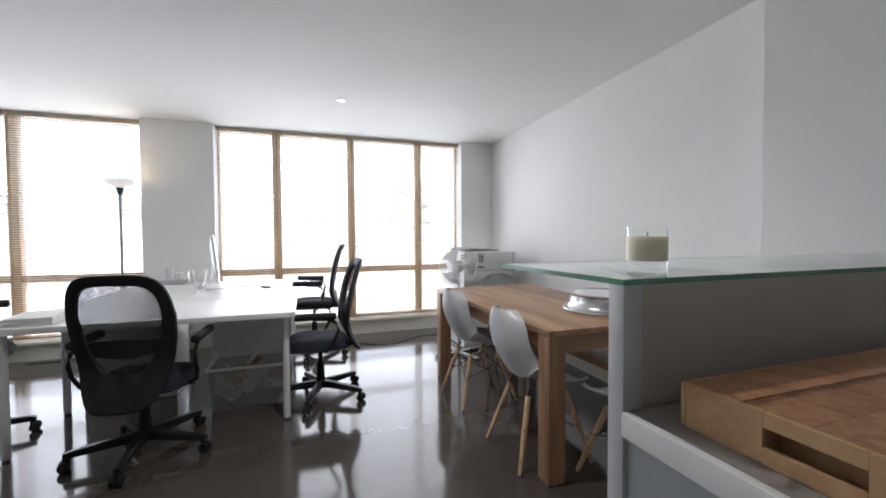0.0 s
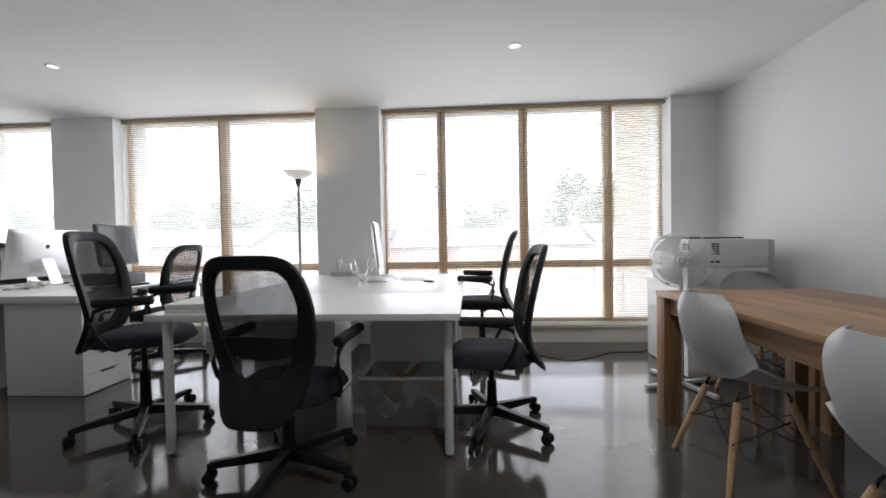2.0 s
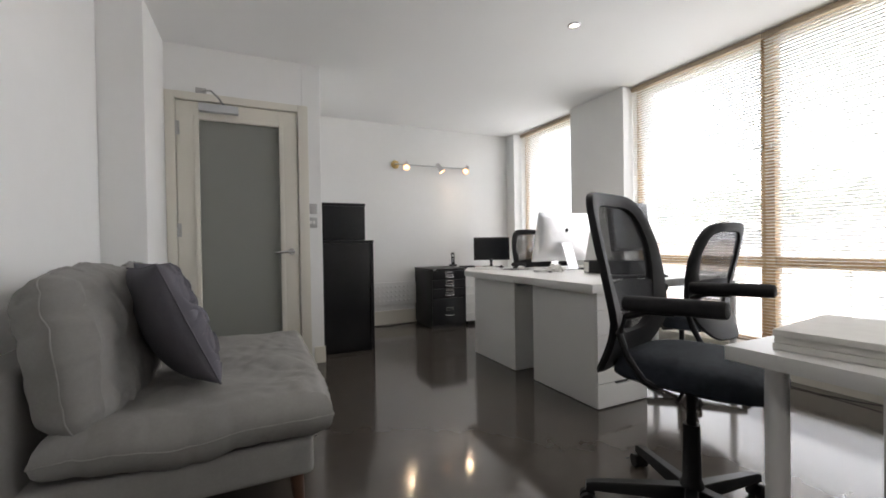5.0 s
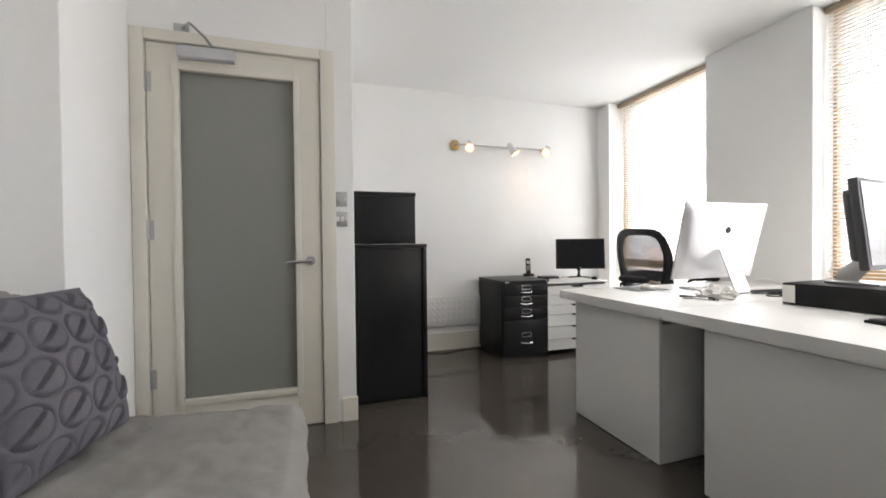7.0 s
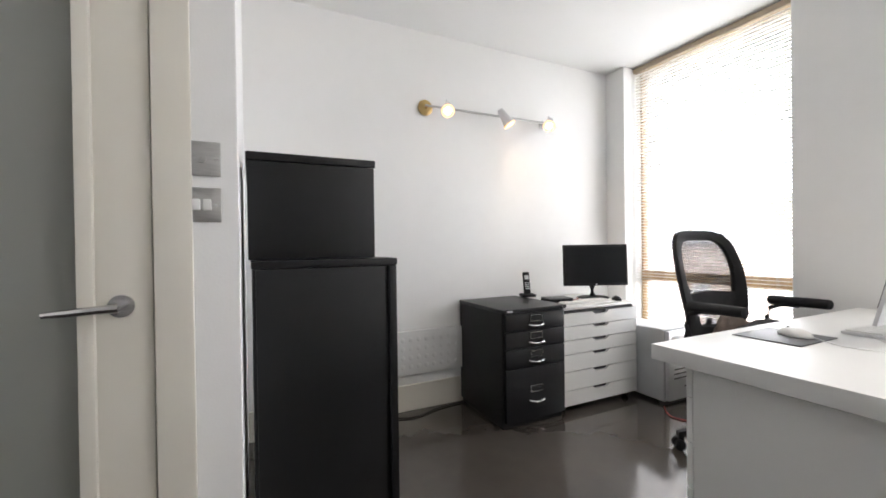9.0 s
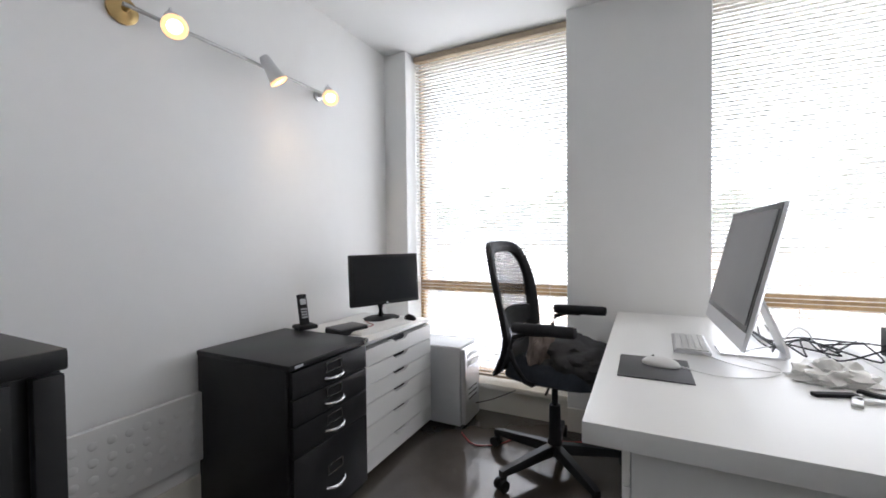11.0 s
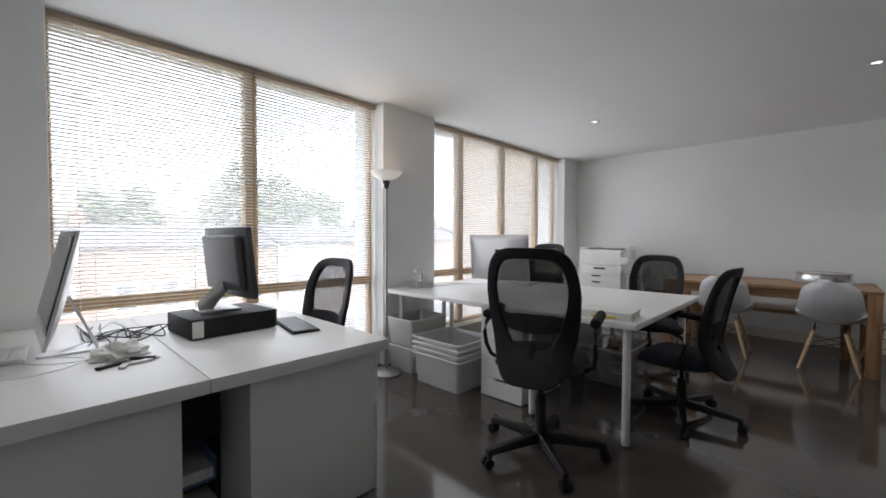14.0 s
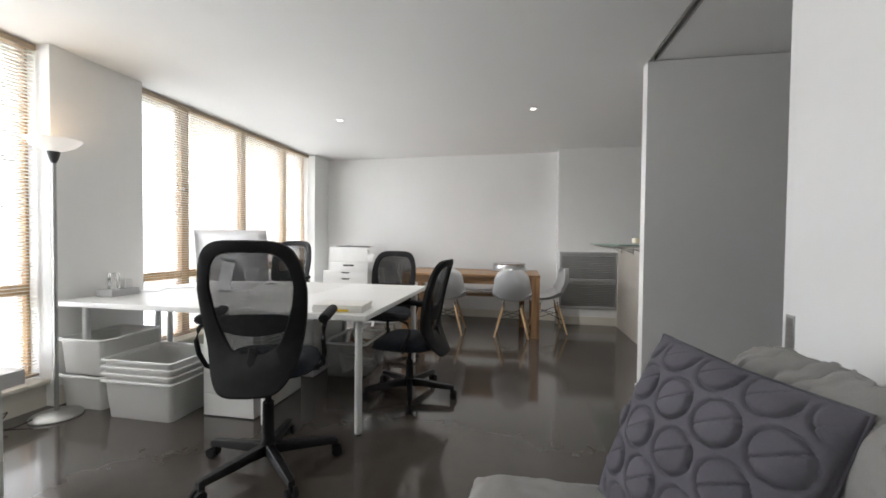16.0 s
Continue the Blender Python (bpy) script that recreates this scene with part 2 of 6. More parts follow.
PAPER = mat("white_paper", (0.78, 0.77, 0.73), 0.8, noise_scale=20, var=0.04)
YELLOW = mat("yellow_paper", (0.75, 0.52, 0.04), 0.6, noise_scale=20, var=0.05)
CARD = mat("brown_card", (0.30, 0.19, 0.11), 0.85, noise_scale=15, var=0.12)
CLEARG = clear("clear_glass", (1, 1, 1), 0.0, 1.45)
GREENG = clear("bar_top_glass", (0.88, 0.96, 0.92), 0.01, 1.08)
GREENEDGE = mat("green_glass_edge", (0.14, 0.32, 0.23), 0.15, noise_scale=20, var=0.15)
WAX = mat("cream_wax", (0.80, 0.76, 0.62), 0.5, noise_scale=9, var=0.04)
wb = WAX.node_tree.nodes["Principled BSDF"]
wb.inputs["Subsurface Radius"].default_value = (1.0, 0.95, 0.8)
wb.inputs["Subsurface Weight"].default_value, wb.inputs["Subsurface Scale"].default_value = 1.0, 0.03
COUNTER = mat("grey_laminate_worktop", (0.30, 0.27, 0.24), 0.4, noise_scale=12, var=0.15, fine=0.6)
GREYPANEL = mat("grey_painted_panel", (0.42, 0.44, 0.46), 0.45, noise_scale=3, var=0.04)
VENT = mat("grey_painted_louvre", (0.36, 0.36, 0.355), 0.5, noise_scale=4, var=0.05)
BLUEP = mat("blue_plastic", (0.12, 0.22, 0.42), 0.4, noise_scale=8, var=0.05)
REDCABLE = mat("red_cable", (0.35, 0.05, 0.05), 0.5)
CLOTH = mat("dark_grey_cloth", (0.03, 0.029, 0.03), 0.9, noise_scale=20, var=0.25, bump=0.5, bump_scale=200)
TAUPE = mat("taupe_cloth", (0.16, 0.125, 0.105), 0.9, noise_scale=20, var=0.2, bump=0.5, bump_scale=200)
WARM = glow("warm_bulb", (1.0, 0.70, 0.38), 0.55)
WARMSOFT = glow("lit_glass_bowl", (0.9, 0.84, 0.76), 0.035)
AMBER = glow("amber_shade_rim", (1.0, 0.55, 0.25), 0.12)
SPOT = glow("downlight_lamp", (1.0, 0.9, 0.75), 0.35)


# ---------------------------------------------------------------- mesh helpers
def box(bm, x0, x1, y0, y1, z0, z1, bev=0.0, seg=2, m=None):
    b = bmesh.new()
    bmesh.ops.create_cube(b, size=1.0)
    for v in b.verts:
        v.co = Vector(((x0 + x1) / 2 + v.co.x * (x1 - x0), (y0 + y1) / 2 + v.co.y * (y1 - y0), (z0 + z1) / 2 + v.co.z * (z1 - z0)))
    if bev:
        bmesh.ops.bevel(b, geom=b.edges[:], offset=bev, segments=seg, affect="EDGES", profile=0.6)
    merge(bm, b, m)


def merge(bm, b, m=None):
    if m is not None:
        b.transform(m)
    me = bpy.data.meshes.new("tmp")
    b.to_mesh(me)
    b.free()
    bm.from_mesh(me)
    bpy.data.meshes.remove(me)


def tube(bm, p, q, r, r2=None, n=12):
    p, q = Vector(p), Vector(q)
    d = q - p
    b = bmesh.new()
    bmesh.ops.create_cone(b, cap_ends=True, segments=n, radius1=r, radius2=r if r2 is None else r2, depth=d.length)
    merge(bm, b, Matrix.Translation((p + q) / 2) @ d.to_track_quat("Z", "Y").to_matrix().to_4x4())


def sweep(bm, pts, r, n=8, closed=False, flat=1.0, up=(0, 0, 1)):
    """A round (or flattened) bar along a line of points."""
    pts = [Vector(p) for p in pts]
    rings = []
    k = len(pts)
    for i, p in enumerate(pts):
        a = pts[(i - 1) % k] if closed else pts[max(i - 1, 0)]
        c = pts[(i + 1) % k] if closed else pts[min(i + 1, k - 1)]
        t = (c - a).normalized()
        u = Vector(up)
        s = t.cross(u)
        s = t.cross(Vector((0, 1, 0.01))) if s.length < 1e-3 else s
        s.normalize()
        w = s.cross(t).normalized()
        ri = r[i] if isinstance(r, (list, tuple)) else r
        rings.append([bm.verts.new(p + s * (ri * math.cos(2 * math.pi * j / n)) + w * (ri * flat * math.sin(2 * math.pi * j / n))) for j in range(n)])
    for i in range(k if closed else k - 1):
        A, B = rings[i], rings[(i + 1) % k]
        for j in range(n):
            bm.faces.new((A[j], A[(j + 1) % n], B[(j + 1) % n], B[j]))
    if not closed:
        bm.faces.new(rings[0][::-1])
        bm.faces.new(rings[-1])


def lathe(bm, prof, n=32, m=None):
    b = bmesh.new()
    rings = [[b.verts.new((r * math.cos(2 * math.pi * j / n), r * math.sin(2 * math.pi * j / n), z)) for j in range(n)] for r, z in prof]
    for A, B in zip(rings, rings[1:]):
        for j in range(n):
            b.faces.new((A[j], A[(j + 1) % n], B[(j + 1) % n], B[j]))
    merge(bm, b, m)


def grid_surface(bm, fn, nu, nv):
    vs = [[bm.verts.new(fn(i / nu, j / nv)) for j in range(nv + 1)] for i in range(nu + 1)]
    for i in range(nu):
        for j in range(nv):
            bm.faces.new((vs[i][j], vs[i + 1][j], vs[i + 1][j + 1], vs[i][j + 1]))
    return vs


def prism(bm, foot, z0, z1):
    lo = [bm.verts.new((x, y, z0)) for x, y in foot]
    hi = [bm.verts.new((x, y, z1)) for x, y in foot]
    k = len(foot)
    for i in range(k):
        bm.faces.new((lo[i], lo[(i + 1) % k], hi[(i + 1) % k], hi[i]))
    bm.faces.new(hi)
    bm.faces.new(lo[::-1])


def smooth_by_angle(me, deg=40):
    b = bmesh.new()
    b.from_mesh(me)
    lim = radians(deg)
    for f in b.faces:
        f.smooth = True
    for e in b.edges:
        e.smooth = len(e.link_faces) == 2 and e.calc_face_angle(0) < lim
    b.to_mesh(me)
    b.free()


def to_mesh(name, bm, material, smooth=True):
    bmesh.ops.recalc_face_normals(bm, faces=bm.faces[:])
    me = bpy.data.meshes.new(name)
    bm.to_mesh(me)
    bm.free()
    for mt in (material if isinstance(material, (list, tuple)) else [material]):
        me.materials.append(mt)
    if smooth:
        smooth_by_angle(me)
    return me


def part(name, bm, material, parent=None, label="", smooth=True):
    ob = new(name, to_mesh(name, bm, material, smooth))
    ob.parent = parent
    if label:
        ob["label"] = label
    return ob


def thing(name, m, label, category, group="", kind=""):
    ob = new(name)
    ob.matrix_world = m if isinstance(m, Matrix) else pose(*m)
    ob.empty_display_size = 0.1
    return tagged(ob, label, category, group, kind)


def B(*boxes, bev=0.0, seg=2):
    bm = bmesh.new()
    for b in boxes:
        box(bm, *b, bev=bev, seg=seg)
    return bm


def struct(name, bm, material, label, category, smooth=False):
    return tagged(part(name, bm, material, smooth=smooth), label, category, kind="structure")


# ---------------------------------------------------------------- structure
H = 2.5
YW, YG = 5.03, 5.22          # inner face of the piers, window plane
XE0, XE1, XV = 2.66, 2.50, 2.30  # east wall at its north and south end, and the louvred wall

struct("floor", B((-6.2, 3.2, -2.2, 5.5, -0.25, 0)), FLOOR, "dark grey-brown polished resin floor", "floor")
struct("ceiling", B((-6.2, 3.2, -2.2, 0.9, H, H + 0.2), (-6.2, 3.2, 0.96, 5.5, H, H + 0.2), (-6.2, -4.3, 0.9, 0.96, H, H + 0.2),
                    (-0.48, 3.2, 0.9, 0.96, H, H + 0.2), (-4.3, -0.48, 0.9, 0.96, H + 0.06, H + 0.2)), CEIL,
       "smooth white plaster ceiling with a slot for the door track", "ceiling")
# window wall: piers, spandrels below the glass, lintel
for nm, x0, x1 in (("wall_north_1", -6.2, -5.55), ("wall_north_2", -4.44, -3.715), ("wall_north_3", -1.445, -0.755), ("wall_north_4", 2.2, 3.2)):
    struct(nm, B((x0, x1, YW, 5.5, 0, H), bev=0.006), WALL, "white plastered pier between the tall windows", "wall")
WINDOWS = ((-5.55, -4.44, ()), (-3.715, -1.445, (-2.585,)), (-0.755, 2.2, (-0.12, 0.76, 1.645)))
for i, (x0, x1, _) in enumerate(WINDOWS):
    struct(f"wall_sill_{i + 1}", B((x0, x1, YW + 0.06, 5.5, 0, 0.16)), TRIM, "cream painted low wall under the window", "wall")
    struct(f"window_sill_{i + 1}", B((x0 + 0.002, x1 - 0.002, YW + 0.02, 5.46, 0.162, 0.195), bev=0.008), TRIM, "cream painted wooden window board", "sill")
bm = bmesh.new()
prism(bm, ((XE0, 5.03), (XE1, 1.316), (3.2, 1.316), (3.2, 5.03)), 0, H)
struct("wall_east", bm, WALL, "long white painted plaster wall", "wall")
struct("wall_louvre", B((XV, 3.2, -2.2, 1.314, 0, H), bev=0.005), WALL, "white painted wall carrying a grey louvred grille", "wall")
struct("wall_west", B((-6.2, -5.73, 2.0, 5.03, 0, H)), WALL, "white painted nook wall with a spotlight bar", "wall")
# door wall with its opening; the leaf fills it
DX = -4.42
struct("wall_door_1", B((-5.73, DX, 2.125, 2.272, 0, H), bev=0.004), WALL, "white wall end beside the glazed door", "wall")
struct("wall_door_2", B((-4.55, DX, 1.17, 2.125, 2.135, H)), WALL, "white wall above the glazed door", "wall")
struct("wall_door_3", B((-6.2, -5.73, -2.2, 2.0, 0, H)), WALL, "white wall of the corridor behind the door", "wall")
struct("wall_south_pier", B((-5.73, -3.84, -2.2, 1.17, 0, H), bev=0.004), WALL, "white painted pier beside the door", "wall")
struct("wall_partition", B((-0.515, -0.41, -2.2, 0.965, 0, H - 0.006), bev=0.003), WALL, "white painted partition wall end", "wall")
struct("wall_south", B((-6.2, 3.2, -2.4, -2.2, 0, H)), WALL, "plain white back wall", "wall")


def skirting(nm, x0, x1, y0, y1, z0=0.0, h=0.1, lab="cream painted skirting board"):
    return struct(nm, B((x0, x1, y0, y1, z0, z0 + h), bev=0.004), TRIM, lab, "skirting")


skirting("baseboard_partition", -0.527, -0.402, 0.83, 0.977, h=0.11)
skirting("baseboard_louvre", XV - 0.016, XV, 0.49, 1.33, h=0.12)
skirting("baseboard_west", -5.73, -5.714, 2.275, 5.03, h=0.17)
skirting("baseboard_door", DX, DX + 0.016, 2.19, 2.28, h=0.14)
skirting("baseboard_pier_1", -5.73, -5.55, YW - 0.015, YW, h=0.14)
skirting("baseboard_pier_2", -4.44, -3.715, YW - 0.015, YW, h=0.14)
skirting("baseboard_pier_3", -1.445, -0.755, YW - 0.015, YW, h=0.14)
skirting("baseboard_pier_4", 2.2, 2.68, YW - 0.015, YW, h=0.14)
bm = bmesh.new()
prism(bm, ((XE0 - 0.014, 5.01), (XE1 - 0.014, 1.335), (XE1 - 0.001, 1.335), (XE0 - 0.001, 5.01)), 0, 0.12)
struct("baseboard_east", bm, TRIM, "cream painted skirting board", "skirting")


# ---------------------------------------------------------------- windows and blinds
def window_unit(i, x0, x1, mulls):
    w = thing(f"window_{i}", (0, 0, 0), "tall timber-framed window with a lower transom light", "window", kind="structure")
    zt, tr0, tr1 = 2.478, 0.775, 0.85
    y0, y1 = YG, YG + 0.08
    part("frame_head", B((x0, x1, y0, y1, zt, H - 0.002), bev=0.004), TIMBER, w)
    part("frame_sill", B((x0, x1, y0, y1, 0.197, 0.23), bev=0.004), TIMBER, w)
    for a in (x0 + 0.001, x1 - 0.021):
        part("jamb", B((a, a + 0.02, y0, y1, 0.231, zt), bev=0.004), TIMBER, w)
    edges = [x0 + 0.021] + [v for m in mulls for v in (m - 0.045, m + 0.045)] + [x1 - 0.021]
    for m in mulls:
        part("mullion", B((m - 0.045, m + 0.045, y0 - 0.012, y1, 0.231, zt), bev=0.004), TIMBER, w)
    for a, b in zip(edges[::2], edges[1::2]):
        part("transom", B((a, b, y0 - 0.004, y1, tr0, tr1), bev=0.004), TIMBER, w)
        for z0, z1 in ((0.231, tr0 - 0.001), (tr1 + 0.001, zt)):
            p = part("pane", B((a, b, y0 + 0.035, y0 + 0.041, z0, z1)), GLASS, w, "clear window glass")
            p.visible_shadow = False
    for m in mulls[::2]:
        hb = bmesh.new()
        for sx in (-1, 1):
            box(hb, m + sx * 0.03 - 0.006, m + sx * 0.03 + 0.006, y0 - 0.025, y0 - 0.0125, 1.65, 1.69, bev=0.002)
            box(hb, m + sx * 0.03 - (0.06 if sx < 0 else 0.006), m + sx * 0.03 + (0.06 if sx > 0 else 0.006), y0 - 0.034, y0 - 0.024, 1.665, 1.676, bev=0.003)
        part("window_handle", hb, CHROME, w, "chrome casement handle")
    return w


def slat_mesh(width):
    bm = bmesh.new()
    n, d = 4, 0.025
    prof = [(-d / 2 + d * k / n, 0.0022 * (1 - (2 * k / n - 1) ** 2)) for k in range(n + 1)]
    ring = [(y, z) for y, z in prof] + [(y, z - 0.0012) for y, z in reversed(prof)]
    L = [bm.verts.new((-width / 2, y, z)) for y, z in ring]
    R = [bm.verts.new((width / 2, y, z)) for y, z in ring]
    k = len(ring)
    for j in range(k):
        bm.faces.new((L[j], L[(j + 1) % k], R[(j + 1) % k], R[j]))
    bm.faces.new(L[::-1])
    bm.faces.new(R)
    return to_mesh("slat", bm, SLAT)


def blind(x0, x1, z_low, tilt, y=5.155):
    w = x1 - x0
    bl = thing("venetian_blind", ((x0 + x1) / 2, y, 0), "pale wooden venetian blind lowered with open slats", "blind", "venetian blinds")
    part("head_rail", B((-w / 2, w / 2, -0.02, 0.02, 2.455, 2.492), bev=0.003), RAILMAT, bl, "pale wooden head rail")
    part("bottom_rail", B((-w / 2, w / 2, -0.014, 0.014, z_low - 0.012, z_low + 0.006), bev=0.003), RAILMAT, bl)
    me = slat_mesh(w - 0.008)
    z, k = z_low + 0.023, 0
    while z < 2.45:
        s = new("slat", me)
        s.parent = bl
        s.location = (0, 0, z)
        s.rotation_euler = (tilt + random.uniform(-0.02, 0.02), random.uniform(-0.0006, 0.0006), 0)
        z += 0.0235
    for a in (-w / 2 + 0.12, w / 2 - 0.12):
        cb = bmesh.new()
        for yy in (-0.013, 0.013):
            tube(cb, (a, yy, z_low), (a, yy, 2.46), 0.0009, n=5)
        part("ladder_cord", cb, WHITEP, bl)
    return bl


for i, (x0, x1, mulls) in enumerate(WINDOWS):
    window_unit(i + 1, x0, x1, mulls)
BLINDS = ((-5.545, -4.445), (-3.71, -2.59), (-2.58, -1.45), (-0.75, -0.125), (-0.115, 0.755), (0.765, 1.64), (1.65, 2.195))
for a, b in BLINDS:
    blind(a, b, 0.225, -0.2 if a < -1 else -0.15)


# ---------------------------------------------------------------- door, sliding panel, small fittings
def glazed_door():
    fr = thing("door_1", (0, 0, 0), "cream painted door frame in the white wall", "door frame", kind="structure")
    x0, x1 = -4.552, DX + 0.014
    for a, b in ((1.172, 1.235), (2.09, 2.17)):
        part("jamb", B((x0, x1, a, b, 0, 2.15), bev=0.005), TRIM, fr)
    part("head", B((x0, x1, 1.2352, 2.0898, 2.093, 2.15), bev=0.005), TRIM, fr)
    d = thing("glazed_door", (0, 0, 0), "cream painted door with a tall frosted glass panel", "door")
    xa, xb = -4.485, DX - 0.004
    y0, y1, zt = 1.24, 2.085, 2.087
    g = (1.385, 1.945, 0.225, 1.955)
    part("hinge_stile", B((xa, xb, y0, g[0] - 0.003, 0.008, zt), bev=0.003), TRIM, d)
    part("lock_stile", B((xa, xb, g[1] + 0.003, y1, 0.008, zt), bev=0.003), TRIM, d)
    part("top_rail", B((xa, xb, g[0] - 0.0028, g[1] + 0.0028, g[3] + 0.003, zt), bev=0.002), TRIM, d)
    part("bottom_rail", B((xa, xb, g[0] - 0.0028, g[1] + 0.0028, 0.008, g[2] - 0.003), bev=0.002), TRIM, d)
    part("glass_panel", B((xa + 0.025, xa + 0.033, g[0] - 0.002, g[1] + 0.002, g[2] - 0.002, g[3] + 0.002)), FROST, d, "frosted glass panel")
    bm = bmesh.new()
    m = 0.032
    for b in ((g[0] - m, g[0], g[2] - m, g[3] + m), (g[1], g[1] + m, g[2] - m, g[3] + m), (g[0], g[1], g[3], g[3] + m), (g[0], g[1], g[2] - m, g[2])):
        box(bm, xb - 0.02, xb + 0.012, b[0], b[1], b[2], b[3], bev=0.006)
    part("glazing_bead", bm, TRIM, d)
    bm = bmesh.new()
    tube(bm, (xb, 2.025, 0.945), (xb + 0.008, 2.025, 0.945), 0.026, n=24)
    tube(bm, (xb, 2.025, 0.945), (xb + 0.05, 2.025, 0.945), 0.009)
    sweep(bm, [(xb + 0.05, 2.03, 0.945), (xb + 0.052, 1.99, 0.944), (xb + 0.05, 1.94, 0.941), (xb + 0.045, 1.9, 0.939)], [0.01, 0.0095, 0.009, 0.007])
    part("lever_handle", bm, CHROME, d, "satin chrome lever handle on a round rose")
    for z in (0.35, 1.12, 1.88):
        bm = bmesh.new()
        tube(bm, (DX + 0.003, 1.237, z - 0.05), (DX + 0.003, 1.237, z + 0.05), 0.006)
        box(bm, DX - 0.003, DX + 0.0005, 1.237, 1.262, z - 0.05, z + 0.05)
        part("hinge", bm, STEEL, d, "steel butt hinge")
    cl = thing("door_closer", (0, 0, 0), "silver overhead door closer with a folded arm", "door closer")
    part("body", B((xb + 0.004, xb + 0.055, 1.39, 1.655, 2.01, 2.068), bev=0.006), GREYP, cl)
    bm = bmesh.new()
    sweep(bm, [(xb + 0.03, 1.56, 2.066), (xb + 0.09, 1.53, 2.10), (xb + 0.16, 1.48, 2.13)], 0.009, n=6, flat=0.5)
    sweep(bm, [(xb + 0.16, 1.48, 2.13), (xb + 0.08, 1.44, 2.15), (DX + 0.004, 1.41, 2.165)], 0.009, n=6, flat=0.5)
    box(bm, DX + 0.001, DX + 0.012, 1.37, 1.44, 2.15, 2.19, bev=0.003)
    part("arm", bm, STEEL, cl)


glazed_door()

for z, nm in ((1.30, "key_switch"), (1.185, "light_switch")):
    s = thing(nm, (DX + 0.001, 2.19, z), "brushed steel wall switch plate beside the door", "switch", "switch plates")
    part("plate", B((0, 0.006, -0.043, 0.043, -0.043, 0.043), bev=0.003), STEEL, s)
    bm = bmesh.new()
    if nm == "key_switch":
        tube(bm, (0.004, 0, 0), (0.012, 0, 0), 0.012, n=16)
        tube(bm, (0.01, 0, 0), (0.016, 0, 0), 0.004, n=8)
    else:
        for k in (-1, 1):
            box(bm, 0.004, 0.011, k * 0.012 - 0.009, k * 0.012 + 0.009, -0.014, 0.014, bev=0.003)
    part("rocker", bm, STEEL if nm == "key_switch" else WHITEP, s)
    for k in (-1, 1):
        bm = bmesh.new()
        tube(bm, (0.005, k * 0.033, 0), (0.0075, k * 0.033, 0), 0.004, n=10)
        part("screw", bm, CHROME, s)

panel = thing("sliding_panel", (0, 0, 0), "large white sliding wall panel with a recessed steel pull", "sliding door")
part("leaf", B((-3.835, -2.06, 0.905, 0.945, 0.012, 2.49), bev=0.003), WALL, panel)
bm = B((-2.125, -2.08, 0.9445, 0.948, 0.825, 0.945), bev=0.001)
box(bm, -2.119, -2.086, 0.9475, 0.9495, 0.833, 0.937)
part("recessed_pull", bm, STEEL, panel, "recessed steel flush pull")
tr = struct("door_track", B((-4.3, -0.49, 0.902, 0.915, H - 0.004, H + 0.05), (-4.3, -0.49, 0.945, 0.958, H - 0.004, H + 0.05),
                            (-4.3, -0.49, 0.916, 0.944, H + 0.03, H + 0.055)), STEEL, "aluminium ceiling track of the sliding panel", "track")


def downlight(x, y):
    d = thing("downlight", (x, y, H), "small recessed ceiling downlight with a chrome ring", "ceiling light", "recessed downlights")
    bm = bmesh.new()
    lathe(bm, [(0.044, 0.0), (0.044, -0.004), (0.040, -0.007), (0.031, -0.006), (0.029, 0.0)], 28)
    part("ring", bm, CHROME, d)
    bm = bmesh.new()
    lathe(bm, [(0.029, -0.002), (0.02, -0.0035), (0.0005, -0.004)], 24)
    part("lamp", bm, SPOT, d, "lit halogen lamp")


for x, y in ((0.52, 3.83), (-3.06, 3.8), (0.44, 1.74)):
    downlight(x, y)
for x, y, e in ((0.52, 3.83, 3), (-3.06, 3.8, 3), (0.44, 1.74, 5)):
    ld = bpy.data.lights.new("downlight_beam", "SPOT")
    ld.energy, ld.color, ld.spot_size, ld.spot_blend, ld.shadow_soft_size = 1.1 * e, (1.0, 0.94, 0.86), radians(150), 0.9, 0.03
    lo = new("downlight_beam", ld)
    lo.location = (x, y, H - 0.02)


# ---------------------------------------------------------------- office chairs
def outline(half, z0, z1, low=0.66, swell=0.38, n=56):
    """A rounded, downward-tapering loop in x, z."""
    pts = []
    for k in range(n):
        a = 2 * math.pi * k / n
        c, s = math.cos(a), math.sin(a)
        e = 0.42
        x = half * math.copysign(abs(c) ** e, c)
        z = math.copysign(abs(s) ** (0.5 if s > 0 else 0.62), s)
        zz = (z0 + z1) / 2 + z * (z1 - z0) / 2
        f = (zz - z0) / (z1 - z0)
        x *= low + swell * min(1, f * 1.7) - 0.20 * max(0, f - 0.62)
        pts.append((x, zz))
    return pts


def back_y(x, z):
    """How far the shell of the backrest lies behind the column."""
    if z > 0.58:
        y = -0.205 - 0.10 * ((z - 0.58) / 0.46) ** 1.2
    else:
        y = -0.205 - 0.09 * ((0.58 - z) / 0.22) ** 1.6
    return y + 0.75 * x * x


